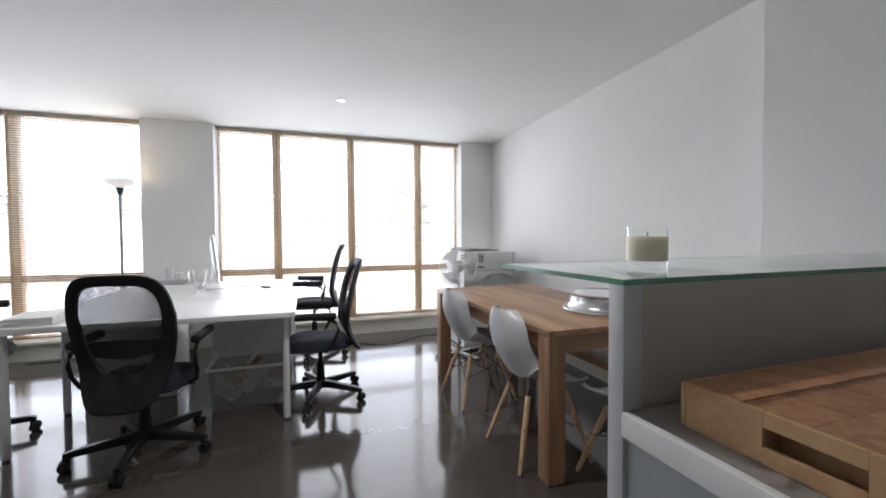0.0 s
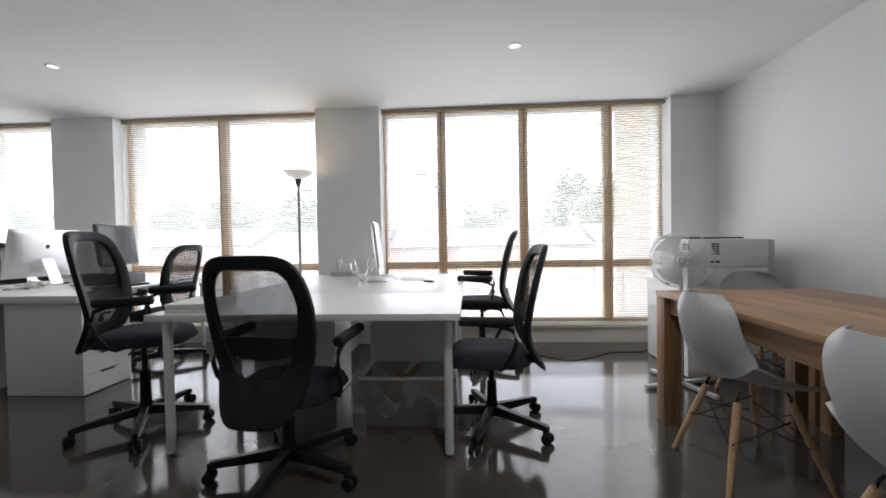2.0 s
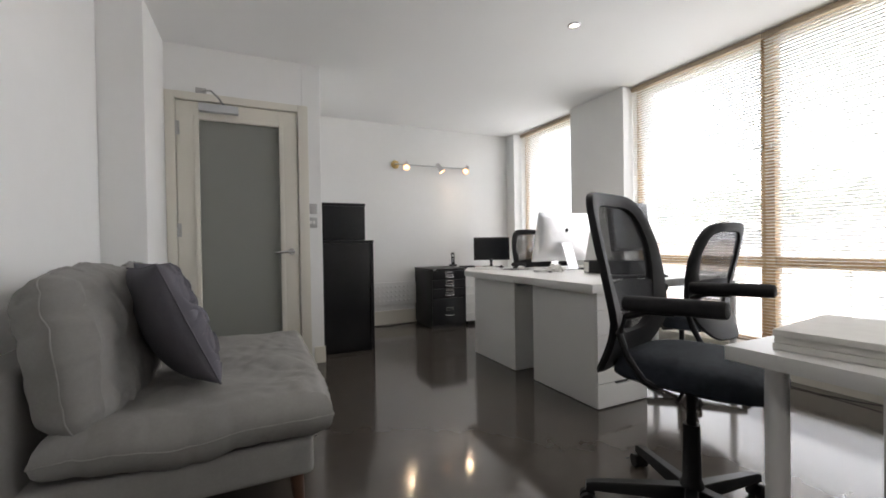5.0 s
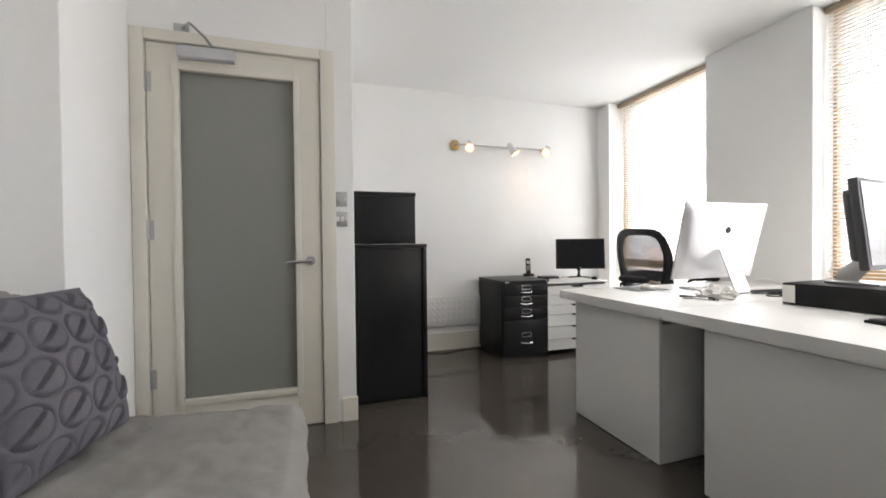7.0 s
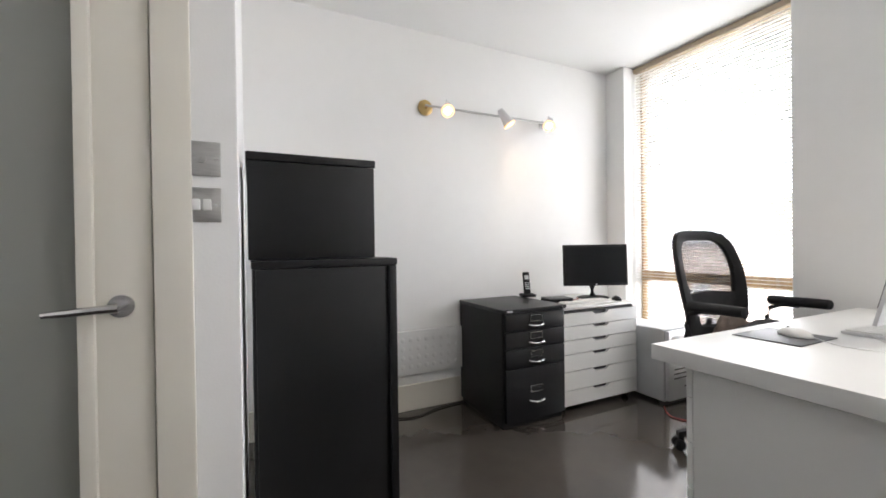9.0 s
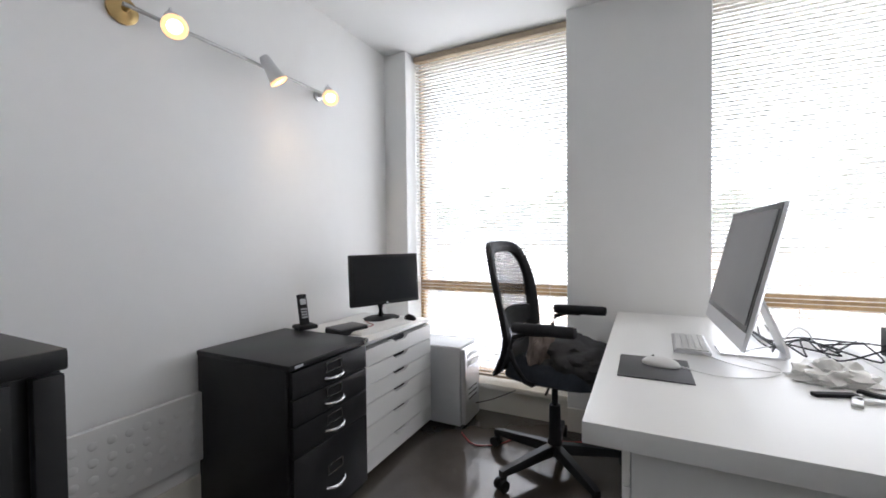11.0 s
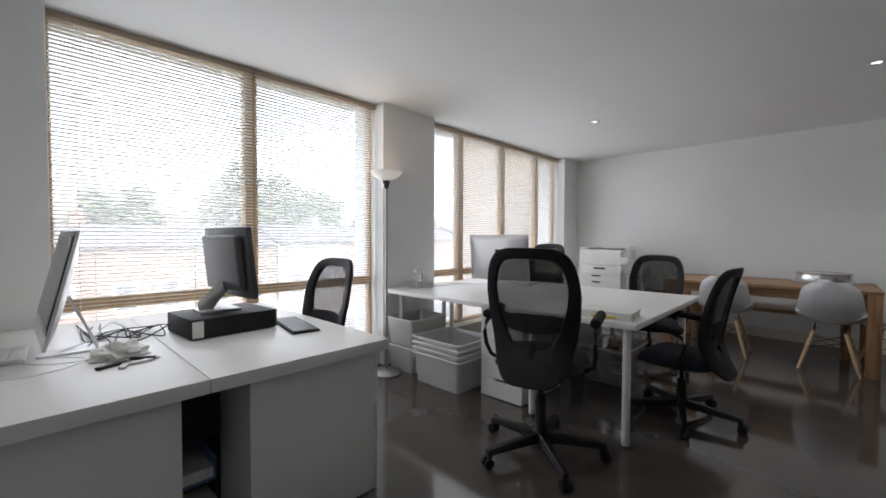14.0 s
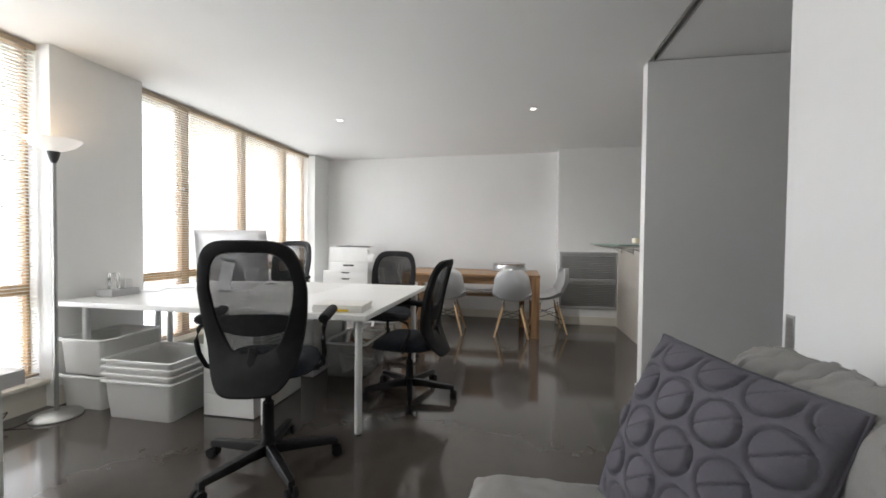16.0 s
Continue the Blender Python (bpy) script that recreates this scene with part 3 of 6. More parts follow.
def office_chair(x, y, rz, lift, label, first_leg=90):
    ch = thing("office_chair", (x, y, 0, 0, 0, rz), label, "office chair", "black mesh office chairs")
    # five-legged base with castors
    for k in range(5):
        a = radians(first_leg - rz + 72 * k)
        d = Vector((math.cos(a), math.sin(a), 0))
        bm = bmesh.new()
        rings = []
        for r, hw, z0, z1 in ((0.02, 0.021, 0.072, 0.128), (0.10, 0.020, 0.074, 0.122), (0.325, 0.0165, 0.068, 0.100), (0.352, 0.0145, 0.064, 0.092)):
            rings.append([bm.verts.new((r, w * hw, z)) for w, z in ((-1, z0), (1, z0), (1, z1 - 0.004), (0.82, z1), (-0.82, z1), (-1, z1 - 0.004))])
        for A, C in zip(rings, rings[1:]):
            for j in range(6):
                bm.faces.new((A[j], A[(j + 1) % 6], C[(j + 1) % 6], C[j]))
        bm.faces.new(rings[0][::-1])
        bm.faces.new(rings[-1])
        bm.transform(Matrix.Rotation(a, 4, "Z"))
        leg = part("base_leg", bm, BLACKM, ch)
        bm = bmesh.new()
        p = d * 0.335
        s = Vector((-d.y, d.x, 0))
        for sg in (-1, 1):
            c = p + s * (0.017 * sg) + d * 0.012
            tube(bm, c + s * -0.009 + Vector((0, 0, 0.028)), c + s * 0.009 + Vector((0, 0, 0.028)), 0.027, n=18)
        box(bm, -0.014, 0.014, -0.008, 0.008, 0.03, 0.062, bev=0.003, m=Matrix.Translation(p) @ Matrix.Rotation(a, 4, "Z"))
        tube(bm, p + Vector((0, 0, 0.055)), p + Vector((0, 0, 0.085)), 0.008)
        part("castor", bm, BLACKP, leg)
    bm = bmesh.new()
    lathe(bm, [(0.001, 0.07), (0.038, 0.07), (0.042, 0.1), (0.036, 0.14), (0.03, 0.15), (0.027, 0.27 + lift * 0.6), (0.001, 0.27 + lift * 0.6)], 20)
    part("hub", bm, BLACKP, ch)
    bm = bmesh.new()
    tube(bm, (0, 0, 0.2), (0, 0, 0.385 + lift), 0.0155, n=16)
    part("gas_column", bm, BLACKP, ch)
    bm = B((-0.085, 0.085, -0.15, 0.12, 0.375 + lift, 0.405 + lift), (-0.045, 0.045, -0.26, -0.1, 0.38 + lift, 0.41 + lift), bev=0.008)
    sweep(bm, [(0.08, 0.02, 0.385 + lift), (0.17, 0.03, 0.383 + lift), (0.25, 0.04, 0.375 + lift)], 0.006, n=6)
    part("tilt_mechanism", bm, BLACKP, ch)
    # seat: a pan and a domed pad
    L = Matrix.Translation((0, 0, lift))

    def seat_fn(top):
        def fn(u, v):
            a = 2 * math.pi * u
            c, s = math.cos(a), math.sin(a)
            px = 0.245 * math.copysign(abs(c) ** 0.55, c) * (1 + 0.04 * s)
            py = 0.02 + 0.235 * math.copysign(abs(s) ** 0.55, s)
            r = v
            if top:
                z = 0.405 + 0.075 * (1 - r ** 5) ** 0.5 if r < 1 else 0.405
                z -= 0.02 * max(0, s * r) ** 3 - 0.006 * r * r
            else:
                z = 0.405 - 0.018 * (1 - r ** 3)
            return Vector((px * r, 0.02 + (py - 0.02) * r, z + lift))
        return fn
    bm = bmesh.new()
    grid_surface(bm, seat_fn(True), 40, 12)
    bmesh.ops.remove_doubles(bm, verts=bm.verts[:], dist=0.0004)
    part("seat", bm, FABRIC, ch, "dark blue-black fabric seat pad")
    bm = bmesh.new()
    grid_surface(bm, seat_fn(False), 40, 4)
    bmesh.ops.remove_doubles(bm, verts=bm.verts[:], dist=0.0004)
    part("seat_pan", bm, BLACKP, ch)
    # backrest frame: ring round the mesh, closed below
    out = outline(0.24, 0.352, 1.06, 0.80, 0.24)
    inn = outline(0.181, 0.53, 1.002)
    bm = bmesh.new()
    n = len(out)

    def P(x, z, dy):
        return Vector((x, back_y(x, z) + dy, z + lift))
    loops = []
    for o, i in zip(out, inn):
        row = []
        for f, dy in ((0.0, 0.0), (0.06, 0.016), (0.5, 0.022), (0.94, 0.016), (1.0, 0.0), (0.94, -0.012), (0.5, -0.018), (0.06, -0.012)):
            row.append(bm.verts.new(P(o[0] + (i[0] - o[0]) * f, o[1] + (i[1] - o[1]) * f, dy)))
        loops.append(row)
    for k in range(n):
        A, C = loops[k], loops[(k + 1) % n]
        for j in range(8):
            bm.faces.new((A[j], A[(j + 1) % 8], C[(j + 1) % 8], C[j]))
    part("back_frame", bm, BLACKP, ch, "black plastic backrest frame")
    # lumbar band across the opening
    bm = bmesh.new()
    top = [P(-0.175 + 0.35 * k / 12, 0.705 + 0.012 * math.sin(math.pi * k / 12), 0.012) for k in range(13)]
    bot = [P(-0.175 + 0.35 * k / 12, 0.640 - 0.030 * math.sin(math.pi * k / 12), 0.014) for k in range(13)]
    back = Vector((0, -0.014, 0))
    for k in range(12):
        a, b, c, d = top[k], top[k + 1], bot[k + 1], bot[k]
        for quad in ((a, b, c, d), (a + back, d + back, c + back, b + back), (a, a + back, b + back, b), (d, c, c + back, d + back)):
            bm.faces.new([bm.verts.new(v) for v in quad])
    bmesh.ops.remove_doubles(bm, verts=bm.verts[:], dist=0.0002)
    part("lumbar_band", bm, FOAM, ch)
    bm = bmesh.new()
    cx, cz = 0.0, 0.78
    vs = [[bm.verts.new(P(p[0] * 1.03 * f, cz + (p[1] - cz) * f * 1.02, 0.001)) for p in inn] for f in (0.001, 0.25, 0.5, 0.75, 1.0)]
    for a, b in zip(vs, vs[1:]):
        for k in range(n):
            bm.faces.new((a[k], a[(k + 1) % n], b[(k + 1) % n], b[k]))
    part("back_mesh", bm, MESHB, ch, "see-through black mesh")
    bm = bmesh.new()
    sweep(bm, [(0, -0.2, 0.385 + lift), (0, -0.27, 0.40 + lift), (0, back_y(0, 0.5) - 0.012, 0.47 + lift), (0, back_y(0, 0.58) - 0.01, 0.56 + lift)], [0.03, 0.03, 0.026, 0.018], n=8, flat=0.6)
    part("back_bracket", bm, BLACKP, ch)
    for sg in (-1, 1):
        bm = bmesh.new()
        pts = [(sg * 0.12, -0.03, 0.39), (sg * 0.235, -0.03, 0.40), (sg * 0.285, -0.045, 0.43), (sg * 0.3, -0.085, 0.50),
               (sg * 0.3, -0.11, 0.57), (sg * 0.298, -0.09, 0.625), (sg * 0.295, -0.03, 0.648), (sg * 0.29, 0.05, 0.652)]
        sweep(bm, [Vector(p) + Vector((0, 0, lift)) for p in pts], 0.0115, n=8)
        arm = part("arm_support", bm, BLACKP, ch)
        bm = bmesh.new()
        pad = [(sg * 0.296, -0.095 + 0.28 * f, 0.668 + lift + 0.006 * f) for f in (0, 0.012, 0.05, 0.3, 0.6, 0.95, 0.988, 1)]
        sweep(bm, pad, [0.020, 0.025, 0.027, 0.0275, 0.0275, 0.027, 0.025, 0.020], n=14, flat=0.92)
        part("arm_pad", bm, FOAM, arm, "black foam armrest roll")
    return ch


office_chair(-0.705, 2.675, -5, -0.015, "black mesh-backed office chair at the end of the white desk", 52)
office_chair(0.283, 3.18, 91, 0.0, "black mesh-backed office chair drawn out beside the white desk", 36)
office_chair(-1.805, 3.13, -74, 0.12, "tall-set black mesh office chair with its back to the room", 14)
office_chair(-2.66, 4.33, 92, 0.03, "black mesh office chair pushed up to a white desk", 28)
office_chair(-4.43, 4.59, -97, 0.085, "black mesh office chair with clothes heaped on its seat", 22)
office_chair(0.27, 4.4, 86, 0.10, "black mesh-backed office chair by the window side of the desk", 40)

cl = thing("clothes_pile", (-4.38, 4.60, 0.565), "crumpled dark jacket and taupe bag on the chair seat", "clothes")
for nm, mt, cx, cy, rx, ry, rzz, sd in (("jacket", CLOTH, 0.02, 0.0, 0.2, 0.2, 0.1, 1), ("sleeve", CLOTH, 0.1, -0.12, 0.13, 0.1, 0.07, 5), ("bag", TAUPE, -0.1, -0.06, 0.075, 0.12, 0.16, 9)):
    bm = bmesh.new()
    bmesh.ops.create_icosphere(bm, subdivisions=4, radius=1.0)
    for v in bm.verts:
        d = 1 + 0.35 * noise.noise(v.co * 1.6 + Vector((sd, 0, 0))) + 0.14 * noise.noise(v.co * 4.5 + Vector((0, sd, 0)))
        v.co = Vector((cx + v.co.x * rx * d, cy + v.co.y * ry * d, max(-0.075, v.co.z * rzz * d) + 0.0))
    part(nm, bm, mt, cl)


# ---------------------------------------------------------------- white desks and drawer units
def desk_top(name, x0, x1, y0, y1, label, legs, thick=0.034):
    d = thing(name, ((x0 + x1) / 2, (y0 + y1) / 2, 0), label, "desk", "white desks")
    cx, cy = (x0 + x1) / 2, (y0 + y1) / 2
    part("tabletop", B((x0 - cx, x1 - cx, y0 - cy, y1 - cy, 0.742 - thick, 0.742), bev=0.003), LAMINATE, d)
    for lx, ly in legs:
        bm = bmesh.new()
        tube(bm, (lx - cx, ly - cy, 0.014), (lx - cx, ly - cy, 0.742 - thick), 0.0225, n=20)
        leg = part("leg", bm, WHITEMETAL, d)
        bm = bmesh.new()
        tube(bm, (lx - cx, ly - cy, 0.0), (lx - cx, ly - cy, 0.0145), 0.018, n=16)
        part("foot", bm, DARKGREY, leg)
        part("mounting_plate", B((lx - cx - 0.045, lx - cx + 0.045, ly - cy - 0.045, ly - cy + 0.045, 0.742 - thick - 0.006, 0.742 - thick - 0.0005)), WHITEMETAL, leg)
    return d


desk_top("desk", -1.465, 0.115, 2.735, 3.485, "white laminate desk on round white legs, set across the end", ((-1.395, 2.805), (0.05, 2.845), (-1.4, 3.43), (0.05, 3.43)))
desk_top("desk", -1.465, -0.68, 3.488, 4.985, "long white laminate desk reaching to the window", ((-0.74, 4.9), (-1.3, 4.93)))
desk_top("desk", -0.677, 0.115, 3.488, 4.985, "long white laminate desk reaching to the window", ((0.05, 4.9), (-0.62, 4.9), (0.05, 3.55)))
desk_top("desk", -4.16, -3.388, 3.49, 4.99, "white laminate desk carried on drawer units beneath", ((-4.1, 4.92), (-3.45, 4.92)), 0.05)
desk_top("desk", -3.385, -2.61, 3.49, 4.99, "white laminate desk carried on drawer units beneath", ((-2.67, 4.92), (-3.3, 4.92)), 0.05)


def drawer_unit(x, y, rz, w, d, h, n, label, castors=False, first=0.07, group="white drawer units"):
    """Fronts face local -y; each has a shallow notch as its grip."""
    u = thing("drawer_unit", (x, y, 0, 0, 0, rz), label, "drawer unit", group)
    z0 = 0.045 if castors else 0.005
    f = -d / 2
    for a in (-w / 2, w / 2 - 0.016):
        part("side_panel", B((a, a + 0.016, f + 0.02, d / 2, z0, h), bev=0.0015), LAMINATE, u)
    bm = B((-w / 2 + 0.0162, w / 2 - 0.0162, d / 2 - 0.01, d / 2 - 0.002, z0, h - 0.02),
           (-w / 2 + 0.0162, w / 2 - 0.0162, f + 0.045, d / 2 - 0.012, z0 + 0.02, h - 0.03), bev=0.0015)
    part("carcass", bm, LAMINATE, u)
    part("top", B((-w / 2, w / 2, f, d / 2, h + 0.0005, h + 0.018), bev=0.002), LAMINATE, u)
    hs = [first] + [(h - z0 - first) / (n - 1)] * (n - 1) if n < 6 else [0.085, 0.088, 0.09, 0.11, 0.12, h - 0.02 - z0 - 0.493]
    z = h if n < 6 else h - 0.02
    for hh in hs:
        a, b = z - hh + 0.003, z - 0.001
        nw, nd = min(0.075, w * 0.2), 0.013
        bm = B((-w / 2, -nw, f, f + 0.018, a, b), (nw, w / 2, f, f + 0.018, a, b), (-nw, nw, f, f + 0.018, a, b - nd - 0.006))
        for sg in (-1, 1):
            vs = [(sg * nw, b), (sg * nw, b - nd - 0.006), (sg * (nw - 0.025), b - nd - 0.006)]
            lo = [bm.verts.new((vx, f, vz)) for vx, vz in vs]
            hi = [bm.verts.new((vx, f + 0.018, vz)) for vx, vz in vs]
            bm.faces.new(lo), bm.faces.new(hi)
            for k in range(3):
                bm.faces.new((lo[k], lo[(k + 1) % 3], hi[(k + 1) % 3], hi[k]))
        part("drawer_front", bm, LAMINATE, u, smooth=False)
        # dark grey strip behind the notch, put in as the shade of the grip
        part("grip_shade_strip", B((-nw, nw, f + 0.03, f + 0.034, b - nd - 0.012, b + 0.0005)), DARKGREY, u, "dark strip standing in for the shade in the drawer grip")
        z -= hh
    if castors:
        for cx in (-w / 2 + 0.05, w / 2 - 0.05):
            for cy in (f + 0.06, d / 2 - 0.06):
                bm = bmesh.new()
                tube(bm, (cx - 0.01, cy, 0.02), (cx + 0.01, cy, 0.02), 0.02, n=14)
                tube(bm, (cx, cy, 0.025), (cx, cy, 0.046), 0.007)
                part("castor", bm, BLACKP, u)
    return u


drawer_unit(-3.77, 3.83, -90, 0.56, 0.62, 0.672, 5, "white drawer unit carrying the end of the desk", first=0.09)
drawer_unit(-2.935, 3.755, 90, 0.41, 0.60, 0.672, 5, "white drawer unit carrying the end of the desk", first=0.09)
drawer_unit(-1.06, 3.73, -90, 0.37, 0.58, 0.685, 5, "narrow white drawer unit standing under the desk", first=0.09)
drawer_unit(-0.24, 3.78, 90, 0.42, 0.58, 0.685, 5, "narrow white drawer unit standing under the desk", first=0.09)
drawer_unit(-5.455, 4.385, 90, 0.67, 0.50, 0.655, 6, "white six-drawer unit on castors beside the black cabinet", castors=True)
drawer_unit(2.13, 4.345, -90, 0.69, 0.62, 0.7, 5, "white drawer unit carrying the printer", first=0.09)


# ---------------------------------------------------------------- wooden table, bench, shell chairs
tb = thing("dining_table", (1.745, 2.465, 0), "long reclaimed wooden table with thick square legs", "table")
tx, ty = 0.465, 0.865
widths = [0.155, 0.165, 0.145, 0.16, 0.15, 0.155]
xx = -tx
for wd in widths:
    part("plank", B((xx + 0.0006, xx + wd - 0.0006, -ty, ty, 0.738, 0.768), bev=0.002), OAK, tb)
    xx += wd
for sx in (-1, 1):
    part("apron", B((sx * 0.42 - 0.014, sx * 0.42 + 0.014, -ty + 0.106, ty - 0.106, 0.645, 0.737), bev=0.002), OAK, tb)
    for sy in (-1, 1):
        part("leg", B((sx * (tx - 0.052) - 0.048, sx * (tx - 0.052) + 0.048, sy * (ty - 0.052) - 0.048, sy * (ty - 0.052) + 0.048, 0, 0.7375), bev=0.004), OAKV, tb)
for sy in (-1, 1):
    part("apron", B((-tx + 0.106, tx - 0.106, sy * (ty - 0.045) - 0.014, sy * (ty - 0.045) + 0.014, 0.645, 0.737), bev=0.002), OAKX, tb)

bn = thing("bench", (2.035, 2.47, 0), "plain wooden bench between the table and the wall", "bench")
part("seat", B((-0.14, 0.125, -0.745, 0.745, 0.41, 0.45), bev=0.004), OAK, bn)
for sy in (-1, 1):
    for sx in (-0.1, 0.085):
        part("leg", B((sx - 0.035, sx + 0.035, sy * 0.66 - 0.035, sy * 0.66 + 0.035, 0, 0.4095), bev=0.004), OAKV, bn)


def shell_point(u, v):
    """u across from -1 to 1, v from the front edge of the seat (0) over the fold to the top of the back (1)."""
    if v < 0.5:
        t = v / 0.5
        y = 0.215 - 0.36 * t
        z = 0.44 - 0.018 * math.sin(t * math.pi) - 0.035 * (1 - t) ** 4
    else:
        t = (v - 0.5) / 0.5
        y = -0.145 - 0.115 * t - 0.035 * math.sin(t * math.pi)
        z = 0.44 + 0.40 * t ** 1.08 - 0.004
    fold = math.exp(-((v - 0.5) / 0.17) ** 2)
    z += 0.02 * fold
    half = 0.225 + 0.018 * math.sin(v * math.pi) - 0.05 * max(0, v - 0.62) ** 1.0 * 2
    half *= (1 - max(0, (v - 0.86) / 0.14) ** 3 * 0.45) * (1 - max(0, (0.1 - v) / 0.1) ** 3 * 0.22)
    a = abs(u)
    lift = 0.055 * a ** 3 * (1 - 0.3 * fold) + 0.06 * fold * a ** 2
    if v < 0.5:
        z += lift
    else:
        k = min(1, (v - 0.5) / 0.2)
        z += lift * (1 - k)
        y += lift * k * 1.5
    return Vector((u * half, y, z))


def shell_chair():
    ch = thing("shell_chair", (0, 0, 0), "pale grey moulded shell chair on beech dowel legs", "chair", "grey shell chairs")
    bm = bmesh.new()
    top = grid_surface(bm, lambda a, b: shell_point(2 * a - 1, b), 18, 30)
    bmesh.ops.recalc_face_normals(bm, faces=bm.faces[:])
    bmesh.ops.solidify(bm, geom=bm.faces[:], thickness=0.006)
    part("shell", bm, SHELL, ch)
    feet = ((-0.215, 0.215), (0.215, 0.215), (-0.205, -0.215), (0.205, -0.215))
    for fx, fy in feet:
        t = Vector((fx * 0.52, fy * 0.52, 0.365))
        bm = bmesh.new()
        sweep(bm, [t, t.lerp(Vector((fx, fy, 0.006)), 0.45), Vector((fx, fy, 0.006))], [0.0155, 0.016, 0.0105], n=12)
        leg = part("leg", bm, BEECH, ch)
        bm = bmesh.new()
        tube(bm, (fx, fy, 0), (fx, fy, 0.0065), 0.0105, n=10)
        part("foot", bm, DARKGREY, leg)
        bm = bmesh.new()
        sweep(bm, [t + Vector((0, 0, -0.03)), t + Vector((0, 0, 0.02)), (fx * 0.5, fy * 0.45, 0.408)], 0.006, n=6)
        part("bracket", bm, BLACKP, leg)
    for (ax, ay), (bx, by) in ((feet[0], feet[1]), (feet[1], feet[3]), (feet[3], feet[2]), (feet[2], feet[0])):
        for lo, hi in ((0.62, 0.9), (0.9, 0.62)):
            a, b = Vector((ax * (1.42 - lo), ay * (1.42 - lo), 0)), Vector((bx * (1.42 - hi), by * (1.42 - hi), 0))
            a.z, b.z = 0.365 * (lo - 0.05) - 0.06 + 0.03, 0.365 * (hi - 0.05) + 0.0
            bm = bmesh.new()
            tube(bm, a, b, 0.0032, n=6)
            part("wire_strut", bm, BLACKP, ch)
    return ch


sc = shell_chair()
sc.matrix_basis = pose(1.42, 1.93, 0, 0, 0, -92)
for x, y, r in ((1.42, 2.75, -88), (1.74, 1.48, 6), (2.1, 3.57, 178)):
    copy_thing(sc, pose(x, y, 0, 0, 0, r))


# ---------------------------------------------------------------- sofa
def cushion(name, w, d, h, m, material, parent, seed, puff=0.35, wrinkle=0.012, n=26, label="", corner=0.16, full=3.5):
    """A stuffed pillow, w by d, h thick, its seams pulled in and its faces creased."""
    bm = bmesh.new()

    def fn(sign):
        def f(u, v):
            a, b = 2 * u - 1, 2 * v - 1
            edge = max(0.0, (1 - abs(a) ** full) * (1 - abs(b) ** full))
            z = sign * h / 2 * (puff + (1 - puff) * edge ** 0.42)
            px, py = a * w / 2 * math.sqrt(1 - corner * b ** 4), b * d / 2 * math.sqrt(1 - corner * a ** 4)
            k = Vector((px * 4.2, py * 4.2, seed + sign))
            z += wrinkle * noise.noise(k) * 1.6 + wrinkle * 0.8 * abs(noise.noise(k * 2.7)) * sign
            crease = abs(noise.noise(Vector((px * 13 + 1.5 * noise.noise(k), py * 5, seed * 3))))
            z -= sign * wrinkle * 0.55 * max(0.0, 1 - crease * 4) ** 2 * (0.3 + abs(b))
            s = 1 - 0.03 * abs(noise.noise(Vector((a * 2, b * 2, seed))))
            return Vector((px * s, py * s, z))
        return f
    A = grid_surface(bm, fn(1), n, n)
    C = grid_surface(bm, fn(-1), n, n)
    rim_a = [A[i][0] for i in range(n + 1)] + [A[n][j] for j in range(1, n + 1)] + [A[i][n] for i in range(n - 1, -1, -1)] + [A[0][j] for j in range(n - 1, 0, -1)]
    rim_c = [C[i][0] for i in range(n + 1)] + [C[n][j] for j in range(1, n + 1)] + [C[i][n] for i in range(n - 1, -1, -1)] + [C[0][j] for j in range(n - 1, 0, -1)]
    k = len(rim_a)
    rings = [rim_a]
    for t, out in ((0.2, 0.2), (0.5, 0.3), (0.8, 0.2)):
        ring = []
        for p, q in zip(rim_a, rim_c):
            c = p.co.lerp(q.co, t)
            ring.append(bm.verts.new(c + Vector((c.x, c.y, 0)).normalized() * (p.co - q.co).length * out))
        rings.append(ring)
    mid = rings[2]
    rings.append(rim_c)
    for A, C in zip(rings, rings[1:]):
        for i in range(k):
            j = (i + 1) % k
            bm.faces.new((A[i], A[j], C[j], C[i]))
    seam = [v.co.copy() for v in mid]
    bm.transform(m)
    ob = part(name, bm, material, parent, label)
    for p in ob.data.polygons:
        p.use_smooth = True
    bm = bmesh.new()
    sweep(bm, [m @ (c * 1.001) for c in seam], 0.003, n=6, closed=True)
    part("seam", bm, material, ob)
    return ob


so = thing("sofa", (-3.005, 1.5, 0), "low grey linen sofa with a deep seat and loose cushions", "sofa")
part("base_frame", B((-0.59, 0.575, -0.46, 0.44, 0.15, 0.285), bev=0.03, seg=4), SOFA, so)
part("back_frame", B((-0.59, 0.585, -0.54, -0.375, 0.15, 0.64), bev=0.045, seg=5), SOFA, so)
cushion("seat_cushion", 1.20, 0.82, 0.185, pose(0.012, 0.085, 0.378), SOFA, so, 3.0, puff=0.66, wrinkle=0.016, n=72, corner=0.06, full=7)
cushion("back_cushion", 0.60, 0.5, 0.225, pose(0.285, -0.25, 0.66, 99, 0, -3), SOFA, so, 11.0, puff=0.45, wrinkle=0.028, n=60)
cushion("back_cushion", 0.56, 0.48, 0.21, pose(-0.30, -0.26, 0.655, 99, 0, 3), SOFA, so, 17.0, puff=0.45, wrinkle=0.028, n=60)
for sx in (-0.52, 0.51):
    for sy in (-0.42, 0.38):
        bm = bmesh.new()
        tube(bm, (sx * 1.02, sy * 1.03, 0), (sx, sy, 0.152), 0.017, 0.028, n=14)
        part("leg", bm, WALNUT, so, "tapered dark walnut leg")


